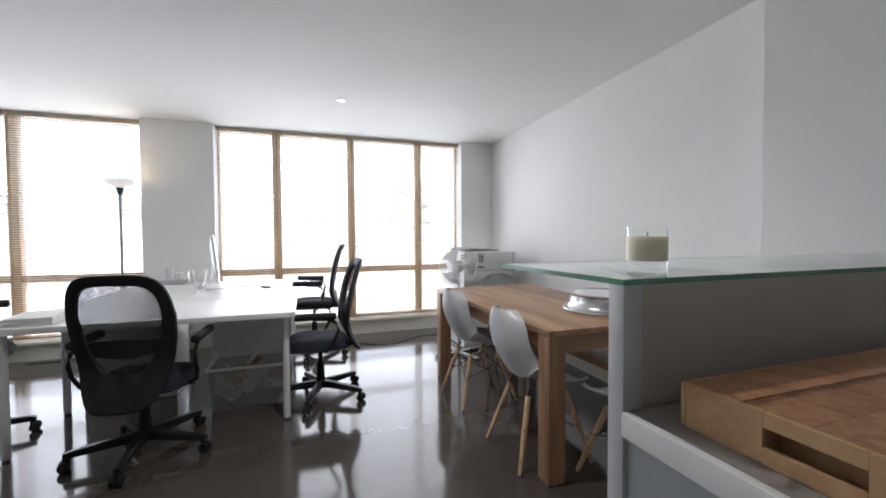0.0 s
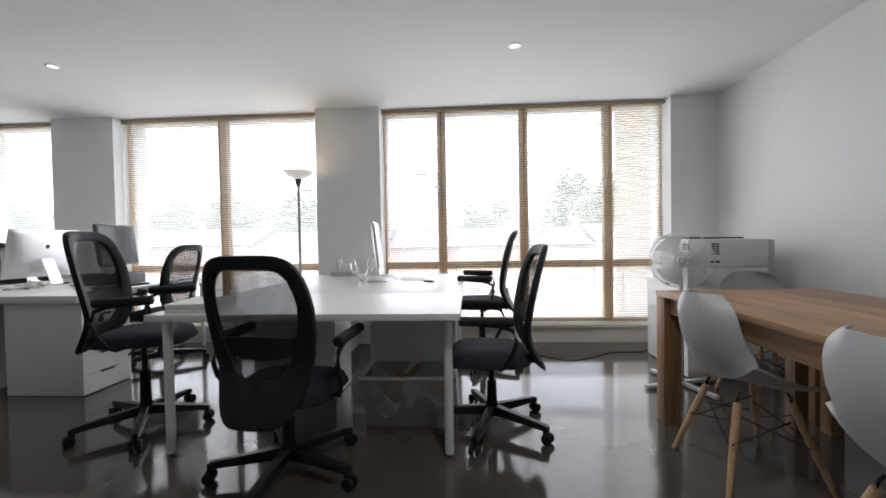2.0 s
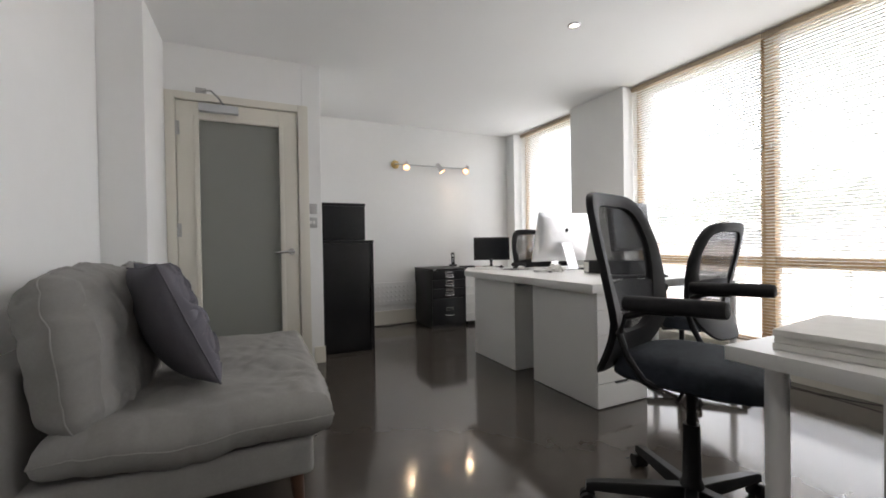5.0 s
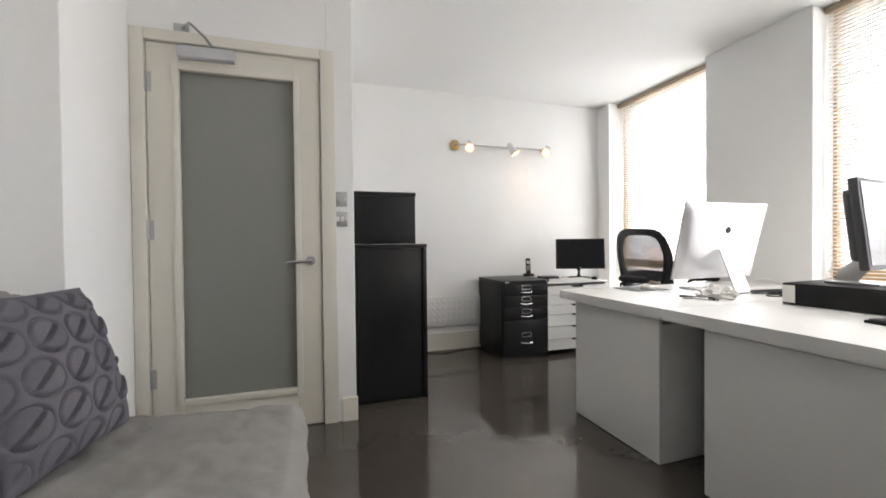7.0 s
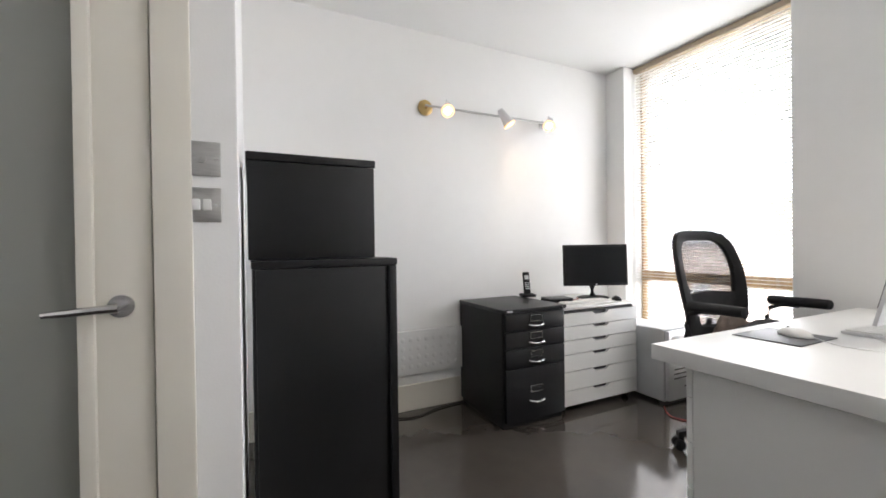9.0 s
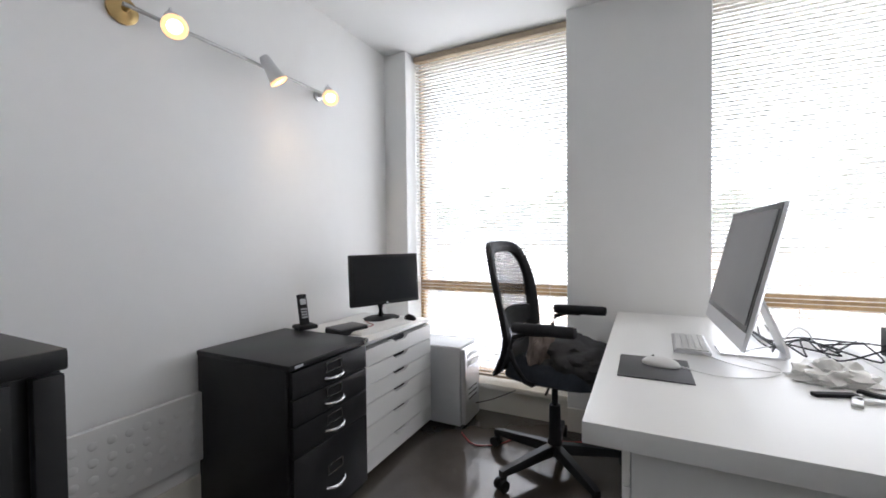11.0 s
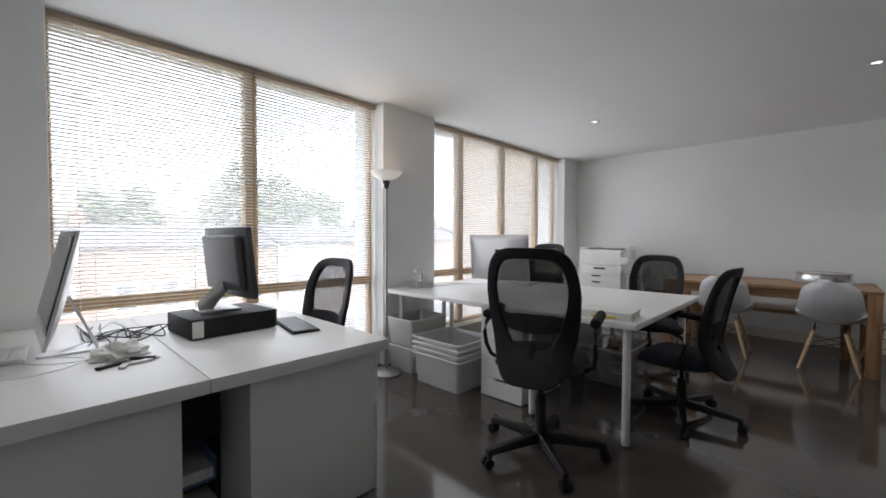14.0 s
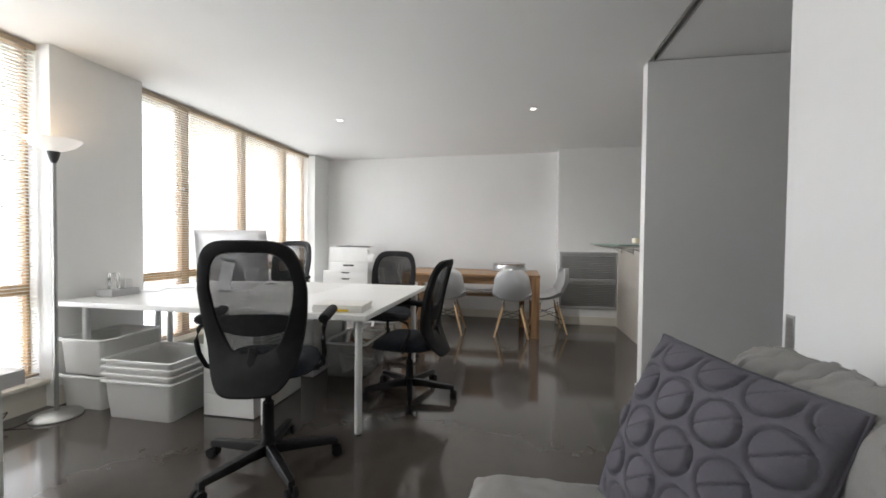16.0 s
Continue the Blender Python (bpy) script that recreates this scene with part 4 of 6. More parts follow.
# ---------------------------------------------------------------- quilted pillow on the sofa
def quilted_pillow(m):
    pl = thing("throw_pillow", m, "slate grey pillow quilted with rows of circles", "pillow")
    bm = bmesh.new()
    n, w, h = 130, 0.465, 0.18
    pitch = 0.112

    def relief(px, py):
        """Stitched rings, each cut across, with one half puffed up as a flap."""
        row = round(py / (pitch * 0.9))
        cx = (round(px / pitch - 0.5 * (row % 2)) + 0.5 * (row % 2)) * pitch
        cy = row * pitch * 0.9
        dx, dy = px - cx, py - cy
        r = math.hypot(dx, dy)
        out = -0.008 * math.exp(-((r - 0.047) / 0.004) ** 2)
        if r < 0.047:
            side = dx * 0.62 - dy * 0.78
            dome = 1 - (r / 0.047) ** 2
            out += (0.012 * dome ** 0.5 if side > 0 else 0.002 * dome) - 0.006 * math.exp(-((side + 0.002) / 0.003) ** 2)
        return out

    def fn(sign):
        def f(u, v):
            a, b = 2 * u - 1, 2 * v - 1
            e = max(0.0, (1 - a ** 2) * (1 - b ** 2))
            z = h / 2 * e ** 0.42
            s = 1 - 0.075 * (1 - (abs(a) * abs(b)) ** 1.3) * (abs(a) ** 6 + abs(b) ** 6) * 0.6
            px, py = a * w / 2 * s, b * w / 2 * s
            z += (relief(px, py) * min(1, e * 6) if sign > 0 else 0) + 0.004 * noise.noise(Vector((px * 9, py * 9, sign)))
            return Vector((px, py, sign * z))
        return f
    grid_surface(bm, fn(1), n, n)
    grid_surface(bm, fn(-1), n, n)
    bmesh.ops.remove_doubles(bm, verts=bm.verts[:], dist=0.0006)
    ob = part("cover", bm, PILLOW, pl)
    for p in ob.data.polygons:
        p.use_smooth = True
    bm = bmesh.new()
    loop = []
    for k in range(4 * 20):
        side, t = divmod(k, 20)
        t = 2 * t / 20 - 1
        a, b = ((t, -1), (1, t), (-t, 1), (-1, -t))[side]
        s = 1 - 0.075 * (1 - (abs(a) * abs(b)) ** 1.3) * (abs(a) ** 6 + abs(b) ** 6) * 0.6
        loop.append((a * w / 2 * s, b * w / 2 * s, 0))
    sweep(bm, loop, 0.004, n=6, closed=True)
    part("piping", bm, PILLOW, pl)


quilted_pillow(pose(-2.705, 1.463, 0.707, 67.6, 3.2, -157.6))
quilted_pillow(pose(-3.355, 1.36, 0.69, 71.8, 2.0, 172.3))


# ---------------------------------------------------------------- kitchen bar
bar = thing("breakfast_bar", (0, 0, 0), "grey-panelled breakfast bar below a raised glass shelf", "kitchen counter")
part("end_panel", B((0.66, 0.70, 0.47, 0.505, 0, 1.1475), bev=0.003), GREYP, bar, "pale grey end post")
part("upstand", B((0.7005, 2.298, 0.475, 0.5, 0, 1.1475)), BARPANEL, bar)
part("side_panel", B((0.668, 0.686, -0.16, 0.469, 0.0, 0.898)), GREYPANEL, bar)
part("cupboard_front", B((0.70, 2.298, -0.155, -0.135, 0.1, 0.895)), GREYPANEL, bar)
part("worktop_edge", B((0.655, 0.672, -0.2, 0.469, 0.90, 0.94), bev=0.003), WHITEP, bar, "white edging strip")
part("worktop", B((0.6725, 2.297, -0.2, 0.4695, 0.90, 0.94), bev=0.001), COUNTER, bar)
gl = thing("glass_shelf", (0, 0, -0.0185), "green-edged glass bar top on steel brackets", "shelf")
part("glass_top", B((0.6475, 2.297, 0.4575, 0.8675, 1.1670, 1.1765)), GREENG, gl, "thick clear glass").visible_shadow = False
for b in ((0.645, 0.6473, 0.455, 0.87), (0.6474, 2.297, 0.455, 0.4573), (0.6474, 2.297, 0.8677, 0.87)):
    part("glass_edge", B((*b, 1.1670, 1.1765)), GREENEDGE, gl, "green polished glass edge")
for x in (0.95, 1.5, 2.05):
    bm = B((x - 0.012, x + 0.012, 0.5005, 0.86, 1.146, 1.1660), (x - 0.012, x + 0.012, 0.5005, 0.515, 1.05, 1.1455), bev=0.002)
    sweep(bm, [(x, 0.51, 1.07), (x, 0.62, 1.12), (x, 0.80, 1.148)], 0.007, n=6)
    part("bracket", bm, STEEL, gl)


THING = clear("thin_clear_glass", (0.97, 0.98, 0.97), 0.0, 1.12)


def tumbler(name, x, y, z, r, h, fill, label):
    t = thing(name, (x, y, z), label, "candle")
    bm = bmesh.new()
    lathe(bm, [(0.001, 0.0), (r * 0.94, 0.0), (r * 0.97, 0.004), (r, h), (r - 0.0035, h), (r * 0.97 - 0.004, 0.014), (0.001, 0.012)], 36)
    part("glass", bm, THING, t, "clear glass tumbler").visible_shadow = False
    bm = bmesh.new()
    lathe(bm, [(0.001, 0.0145), (r * 0.976 + 0.0006, 0.0145), (r * 0.976 + (r * 0.024) * fill / h + 0.0006, fill), (0.001, fill)], 36)
    part("wax", bm, WAX, t, "cream candle wax")
    bm = bmesh.new()
    tube(bm, (0, 0, fill - 0.002), (0.002, 0, fill + 0.009), 0.0012, n=6)
    part("wick", bm, BLACKP, t)


tumbler("glass_candle", 0.88, 0.637, 1.1582, 0.0415, 0.09, 0.068, "cream candle in a clear glass on the bar top")
cb = thing("chopping_board", (1.086, 0.205, 0.941), "thick end-grain chopping board with a hand slot", "chopping board")
for i in range(9):
    for j in range(5):
        x0, y0 = -0.37 + i * 0.0822, -0.192 + j * 0.0768
        part("block", B((x0 + 0.0002, x0 + 0.082, y0 + 0.0002, y0 + 0.0766, 0.05, 0.0655 + 0.0004 * ((i * 3 + j * 5) % 3)), bev=0.0008, seg=1), ENDGRAIN, cb)
part("core", B((-0.34, 0.37, -0.192, 0.192, 0.0, 0.0495), (-0.37, -0.3402, -0.192, -0.016, 0.0, 0.0495), (-0.37, -0.3402, 0.086, 0.192, 0.0, 0.0495)), BOARD, cb)
for sy in (-1, 1):
    part("long_rail", B((-0.378, 0.378, sy * 0.196 - 0.0035, sy * 0.196 + 0.0035, 0, 0.066), bev=0.002), BOARD, cb)
for y0, y1, z0, z1 in ((-0.192, -0.015, 0, 0.066), (0.085, 0.192, 0, 0.066), (-0.0148, 0.0848, 0.046, 0.066), (-0.0148, 0.0848, 0, 0.022)):
    part("end_rail", B((-0.378, -0.3705, y0, y1, z0, z1), bev=0.0006, seg=1), BOARD, cb)
part("end_rail", B((0.3705, 0.378, -0.192, 0.192, 0, 0.066), bev=0.002), BOARD, cb)

vt = thing("louvre_vent", (XV - 0.001, 0.885, 0.63), "grey painted louvred ventilation grille in two panels", "vent")
part("backing", B((-0.004, 0, -0.39, 0.39, -0.40, 0.40)), VENT, vt)
for b in ((-0.395, 0.395, 0.365, 0.405), (-0.395, 0.395, -0.405, -0.365), (-0.395, 0.395, -0.02, 0.025), (-0.395, -0.36, -0.3645, 0.3645), (0.36, 0.395, -0.3645, 0.3645)):
    part("frame_bar", B((-0.022, -0.0065, *b), bev=0.002), VENT, vt)
sl = to_mesh("slat", B((-0.0125, 0.0125, -0.3595, 0.3595, -0.002, 0.002)), VENT, False)
for k in range(30):
    z = -0.352 + k * 0.0245
    if -0.035 < z < 0.04 or z > 0.355:
        continue
    s = new("slat", sl)
    s.parent, s.location, s.rotation_euler = vt, (-0.0155, 0, z), (0, radians(58), 0)

for k, y in enumerate((3.05, 2.72)):
    so2 = thing("wall_socket", (XE0 - 0.083 - k * 0.016, y, 0.42, 0, 0, -2.6), "white double wall socket above the skirting", "socket", "wall sockets")
    part("plate", B((-0.012, 0, -0.072, 0.072, -0.043, 0.043), bev=0.004), WHITEP, so2)
    bm = B((-0.03, -0.012, -0.03, 0.02, -0.02, 0.02), bev=0.005)
    part("plug", bm, BLACKP, so2)

ck = thing("metal_cake_stand", (1.955, 1.985, 0.769), "round polished metal cake stand with a flared rim", "cake stand")
bm = bmesh.new()
lathe(bm, [(0.001, 0.0), (0.266, 0.0), (0.27, 0.006), (0.264, 0.013), (0.248, 0.017), (0.232, 0.035), (0.225, 0.07), (0.224, 0.084), (0.23, 0.09), (0.232, 0.096), (0.226, 0.1), (0.208, 0.099), (0.204, 0.093), (0.001, 0.093)], 72, Matrix.Diagonal((0.97, 0.97, 1.06, 1)))
part("drum", bm, CHROME, ck)
bm = bmesh.new()
lathe(bm, [(0.19, 0.0990), (0.19, 0.1015), (0.001, 0.1015)], 48)
part("mirror_plate", bm, mat("mirror", (0.85, 0.85, 0.85), 0.03, 1.0), ck)


# ---------------------------------------------------------------- printer and fan
pr = thing("laser_printer", (2.13, 4.29, 0.7185, 0, 0, -90), "white office laser printer with a paper tray", "printer")
part("body", B((-0.30, 0.30, -0.31, 0.27, 0.13, 0.345), bev=0.014, seg=3), WHITEP, pr)
part("paper_tray", B((-0.295, 0.295, -0.315, 0.27, 0.0, 0.128), bev=0.006), WHITEP, pr)
part("tray_grip", B((-0.08, 0.08, -0.322, -0.3155, 0.07, 0.095), bev=0.003), DARKGREY, pr)
part("output_tray", B((-0.2, 0.2, -0.2, 0.16, 0.346, 0.358), bev=0.004), DARKGREY, pr)
part("scanner_rim", B((-0.30, -0.2, -0.28, 0.25, 0.346, 0.375), bev=0.008), WHITEP, pr)
part("control_panel", B((0.16, 0.29, -0.30, -0.2, 0.346, 0.362), bev=0.004), DARKGREY, pr)
part("rear_cover", B((-0.285, 0.285, 0.2705, 0.325, 0.03, 0.335), bev=0.01), GREYP, pr)
for cx0 in (0.05, -0.16):
    for r in range(5 if cx0 > 0 else 3):
        for c in range(2):
            part("vent_slot", B((0.2985, 0.3012, cx0 - 0.19 + c * 0.03, cx0 - 0.166 + c * 0.03, 0.30 - r * 0.018, 0.312 - r * 0.018)), DARKGREY, pr)
part("side_grip", B((0.2985, 0.3012, -0.16, -0.08, 0.165, 0.18)), DARKGREY, pr)

fan = thing("pedestal_fan", (1.70, 3.86, 0, 0, 0, -28), "white pedestal fan with a wire cage and cross feet", "fan")
bm = bmesh.new()
for a in (45, 135):
    d = Vector((math.cos(radians(a)), math.sin(radians(a)), 0))
    box(bm, -0.3, 0.3, -0.018, 0.018, 0.006, 0.03, bev=0.005, m=Matrix.Rotation(radians(a), 4, "Z"))
part("cross_foot", bm, GREYP, fan, "pale grey crossed feet")
bm = bmesh.new()
tube(bm, (0, 0, 0.02), (0, 0, 0.5), 0.016, n=14)
tube(bm, (0, 0, 0.5), (0, 0, 0.86), 0.011, n=14)
part("pole", bm, GREYP, fan)
bm = bmesh.new()
lathe(bm, [(0.001, -0.07), (0.04, -0.065), (0.058, -0.03), (0.058, 0.05), (0.045, 0.075), (0.001, 0.08)], 24, pose(0, 0.03, 0.92, 90))
part("motor", bm, WHITEP, fan)
for k in range(3):
    bm = bmesh.new()

    def bl(u, v, k=k):
        r = 0.03 + 0.145 * u
        a = radians(120 * k) + (v - 0.5) * (0.5 + 0.75 * u)
        return Vector((r * math.cos(a), -0.075 - 0.03 * (v - 0.5), 0.92 + r * math.sin(a)))
    grid_surface(bm, bl, 8, 8)
    bmesh.ops.solidify(bm, geom=bm.faces[:], thickness=0.002)
    part("blade", bm, WHITEP, fan)
bm = bmesh.new()
tube(bm, (0, -0.06, 0.92), (0, -0.1, 0.92), 0.03, 0.022, n=18)
part("hub", bm, WHITEP, fan)
WIRE = mat("white_wire", (0.75, 0.75, 0.75), 0.35)
bm = bmesh.new()
for k in range(60):
    a = 2 * math.pi * k / 60
    for front in (-1, 1):
        pts = [Vector((r * math.cos(a), -0.075 + front * yy, 0.92 + r * math.sin(a))) for r, yy in ((0.035, 0.062), (0.12, 0.056), (0.185, 0.035), (0.2, 0.004))]
        sweep(bm, pts, 0.0014, n=4)
for r, yy in ((0.2, 0), (0.12, 0.057), (0.12, -0.057), (0.036, 0.062), (0.036, -0.062)):
    sweep(bm, [(r * math.cos(2 * math.pi * k / 40), -0.075 + yy, 0.92 + r * math.sin(2 * math.pi * k / 40)) for k in range(40)], 0.0035 if r == 0.2 else 0.0018, n=6, closed=True, up=(0, 1, 0))
part("cage", bm, WIRE, fan, "white wire cage")


# ---------------------------------------------------------------- screens
def all_in_one(x, y, z, rz, label, tilt=-6):
    """A slim aluminium desktop computer; its screen faces local -y."""
    im = thing("desktop_computer", (x, y, z, 0, 0, rz), label, "computer", "aluminium computers")
    T = Matrix.Translation((0, 0.0, 0.292)) @ Matrix.Rotation(radians(tilt), 4, "X")
    w, h = 0.312, 0.22
    bm = bmesh.new()

    def bk(u, v):
        a, b = 2 * u - 1, 2 * v - 1
        e = (1 - abs(a) ** 3) * (1 - abs(b) ** 3)
        return Vector((a * w, 0.006 + 0.03 * max(0, e) ** 0.6, b * h))
    grid_surface(bm, bk, 24, 20)
    box(bm, -w, w, -0.004, 0.0058, -h, h)
    bm.transform(T)
    body = part("housing", bm, ALU, im, "satin aluminium housing")
    bm = B((-w + 0.003, w - 0.003, -0.0065, -0.0045, -h + 0.055, h - 0.003))
    bm.transform(T)
    part("bezel", bm, SCREEN, im)
    bm = B((-w + 0.024, w - 0.024, -0.0085, -0.007, -h + 0.074, h - 0.02))
    bm.transform(T)
    part("screen", bm, SCREENG, im, "blank grey screen")
    bm = bmesh.new()
    lathe(bm, [(0.001, 0.0), (0.019, 0.0), (0.019, 0.0015), (0.001, 0.0015)], 20, T @ pose(0, 0.0365, 0.07, -90))
    part("emblem", bm, BLACKP, im, "small dark emblem")
    bm = bmesh.new()
    prof = [(0.135, 0.004), (0.148, 0.012), (0.142, 0.035), (0.10, 0.14), (0.06, 0.24)]
    for sg in (0,):
        pts = [Vector((0, -0.06, 0.004))] + [Vector((0, p[0] - 0.02, p[1])) for p in prof]
        vs = []
        for i, p in enumerate(pts):
            a = pts[max(i - 1, 0)]
            c = pts[min(i + 1, len(pts) - 1)]
            t = (c - a).normalized()
            nn = Vector((0, -t.z, t.y)) * 0.004
            hw = 0.055
            vs.append([bm.verts.new(p + Vector((sx * hw, 0, 0)) + s * nn) for sx, s in ((-1, 1), (1, 1), (1, -1), (-1, -1))])
        for A, C in zip(vs, vs[1:]):
            for j in range(4):
                bm.faces.new((A[j], A[(j + 1) % 4], C[(j + 1) % 4], C[j]))
        bm.faces.new(vs[0][::-1]), bm.faces.new(vs[-1])
    part("stand", bm, ALU, im, "bent aluminium foot")
    return im


all_in_one(-0.62, 4.28, 0.742, 99, "silver all-in-one computer with its back to the room")
all_in_one(-3.735, 4.275, 0.742, -89, "silver all-in-one computer tilted back on the desk", -13)


def flat_monitor(x, y, z, rz, w, h, label, tilt=-4, base=True, neck=0.1):
    mo = thing("monitor", (x, y, z, 0, 0, rz), label, "monitor", "black monitors")
    T = Matrix.Translation((0, 0, neck + h / 2)) @ Matrix.Rotation(radians(tilt), 4, "X")
    bm = B((-w / 2, w / 2, -0.02, 0.012, -h / 2, h / 2), bev=0.006)
    box(bm, -w * 0.42, w * 0.42, 0.0125, 0.05, -h * 0.40, h * 0.40, bev=0.02, seg=3)
    bm.transform(T)
    part("housing", bm, BLACKP if base else DARKGREY, mo, "black plastic housing")
    bm = B((-w / 2 + 0.016, w / 2 - 0.016, -0.0225, -0.0205, -h / 2 + 0.02, h / 2 - 0.016))
    bm.transform(T)
    part("screen", bm, SCREEN, mo, "dark blank screen")
    bm = bmesh.new()
    tube(bm, T @ Vector((0, -0.0205, -h / 2 + 0.01)), T @ Vector((0, -0.0225, -h / 2 + 0.01)), 0.007, n=14)
    part("badge", bm, GREYP, mo)
    if base:
        bm = bmesh.new()
        sweep(bm, [(0, 0.05, 0.008), (0, 0.055, neck), (0, 0.04, neck + h * 0.4)], 0.028, n=8, flat=0.5)
        part("neck", bm, BLACKP, mo)
        bm = bmesh.new()
        lathe(bm, [(0.001, 0.0), (0.115, 0.0), (0.117, 0.005), (0.1, 0.011), (0.001, 0.014)], 36, Matrix.Translation((0, 0.04, 0)) @ Matrix.Diagonal((1, 0.8, 1, 1)))
        part("base", bm, BLACKP, mo)
    return mo


flat_monitor(-5.44, 4.58, 0.674, 66, 0.47, 0.30, "black flat monitor on the white drawer unit", -3, neck=0.095)
flat_monitor(-3.05, 4.31, 0.845, 97, 0.46, 0.37, "black flat monitor standing on a desktop computer", -6, base=False, neck=0.065)
st = thing("monitor_stand", (-3.12, 4.31, 0.842), "grey tilted stand of the black monitor", "stand")
bm = bmesh.new()
sweep(bm, [(0.05, 0, 0.13), (-0.01, 0, 0.07), (-0.06, 0, 0.012), (-0.08, 0, 0.008)], [0.03, 0.035, 0.045, 0.03], n=8, flat=0.3, up=(0, 1, 0.01))
part("arm", bm, STEEL, st)
part("foot", B((-0.09, 0.1, -0.085, 0.085, 0, 0.01), bev=0.004), STEEL, st)

pc = thing("desktop_pc", (-3.10, 4.24, 0.742, 0, 0, 4), "black desktop computer case lying flat under the monitor", "computer")
part("case", B((-0.2, 0.2, -0.14, 0.2, 0.004, 0.1), bev=0.005), BLACKP, pc)
part("side_label", B((-0.198, -0.15, -0.1415, -0.1402, 0.012, 0.09)), PAPER, pc, "pale paper label")
part("front_panel", B((0.2005, 0.214, -0.135, 0.195, 0.006, 0.098), bev=0.004), DARKGREY, pc)
for sx in (-0.17, 0.17):
    for sy in (-0.11, 0.17):
        bm = bmesh.new()
        tube(bm, (sx, sy, 0), (sx, sy, 0.0045), 0.012, n=10)
        part("foot", bm, BLACKP, pc)


# ---------------------------------------------------------------- desk clutter
def keyboard(x, y, z, rz, w, d, base, keys, label, rows=5, cols=14):
    kb = thing("keyboard", (x, y, z, 0, 0, rz), label, "keyboard", "keyboards")
    bm = B((-w / 2, w / 2, -d / 2, d / 2, 0, 0.011), bev=0.003)
    part("tray", bm, base, kb)
    bm = bmesh.new()
    kw, kd = (w - 0.016) / cols, (d - 0.016) / rows
    for r in range(rows):
        for c in range(cols):
            if r == 0 and 3 < c < 9:
                if c == 4:
                    x0, y0 = -w / 2 + 0.008 + 4 * kw, -d / 2 + 0.008
                    box(bm, x0 + 0.0012, x0 + 5 * kw - 0.0012, y0 + 0.0012, y0 + kd - 0.0012, 0.0112, 0.016)
                continue
            x0, y0 = -w / 2 + 0.008 + c * kw, -d / 2 + 0.008 + r * kd
            box(bm, x0 + 0.0012, x0 + kw - 0.0012, y0 + 0.0012, y0 + kd - 0.0012, 0.0112, 0.016)
    tagged(part("keys", bm, keys, kb, smooth=False), kind="stuff")
    return kb


def mouse(x, y, z, rz, material, label):
    mo = thing("computer_mouse", (x, y, z, 0, 0, rz), label, "mouse", "computer mice")
    bm = bmesh.new()
    bmesh.ops.create_uvsphere(bm, u_segments=24, v_segments=14, radius=1)
    for v in bm.verts:
        v.co = Vector((v.co.x * 0.03, v.co.y * 0.055, max(v.co.z, -0.1) * 0.026 + 0.0027))
    part("shell", bm, material, mo)
    bm = bmesh.new()
    tube(bm, (-0.003, 0.022, 0.026), (0.003, 0.022, 0.026), 0.004, n=10)
    part("wheel", bm, DARKGREY, mo)


def cable(name, pts, r, material, label):
    bm = bmesh.new()
    P = [Vector(p) for p in pts]
    line = []
    for i in range(len(P) - 1):
        a, b, c, d = P[max(i - 1, 0)], P[i], P[i + 1], P[min(i + 2, len(P) - 1)]
        for k in range(6):
            t = k / 6
            line.append(0.5 * ((2 * b) + (c - a) * t + (2 * a - 5 * b + 4 * c - d) * t * t + (3 * b - a - 3 * c + d) * t ** 3))
    line.append(P[-1])
    sweep(bm, line, r, n=6)
    return tagged(part(name, bm, material), label, "cable")


keyboard(-3.875, 4.33, 0.7425, 88, 0.28, 0.115, ALU, WHITEP, "slim white keyboard on an aluminium tray")
keyboard(-2.80, 4.07, 0.7425, 80, 0.40, 0.14, BLACKP, DARKGREY, "black full-size keyboard beside the computer case", 6, 18)
keyboard(-5.33, 4.36, 0.6735, 84, 0.40, 0.13, WHITEP, WHITEP, "white keyboard in front of the monitor", 6, 18)
pad = thing("mouse_pad", (-4.005, 3.965, 0.7425), "dark grey cloth mouse pad", "mouse pad")
part("mat", B((-0.1, 0.1, -0.12, 0.12, 0, 0.0035), bev=0.0012), DARKGREY, pad)
mouse(-3.985, 3.995, 0.7465, 78, WHITEP, "white computer mouse on its pad")
mouse(-5.30, 4.64, 0.6735, 60, BLACKP, "black computer mouse at the edge of the unit")

bag = thing("cable_bag", (-3.56, 4.03, 0.7425), "clear plastic bag of small white cables", "bag")
bm = bmesh.new()
bmesh.ops.create_icosphere(bm, subdivisions=4, radius=1)
for v in bm.verts:
    d = 1 + 0.45 * noise.noise(v.co * 2.3) + 0.25 * noise.noise(v.co * 6)
    v.co = Vector((v.co.x * 0.085 * d, v.co.y * 0.06 * d, max(0, v.co.z * 0.045 * d + 0.012)))
part("bag", bm, mat("crumpled_clear_plastic", (0.75, 0.74, 0.70), 0.25, noise_scale=30, var=0.12), bag)
for i, (x, y, r, mt, w) in enumerate(((-3.60, 3.90, 20, BLACKP, 0.05), (-3.50, 3.93, -35, BLACKP, 0.045), (-3.57, 3.86, 70, STEEL, 0.03), (-3.53, 3.88, 10, WHITEP, 0.04))):
    o = thing("usb_stick", (x, y, 0.7425, 0, 0, r), "small plastic data stick lying on the desk", "data stick", "small sticks on the desk")
    part("body", B((-w, w, -0.011, 0.011, 0, 0.01), bev=0.003), mt, o)
    part("plug", B((w + 0.0003, w + 0.014, -0.006, 0.006, 0.002, 0.008)), STEEL, o)
random.seed(4)
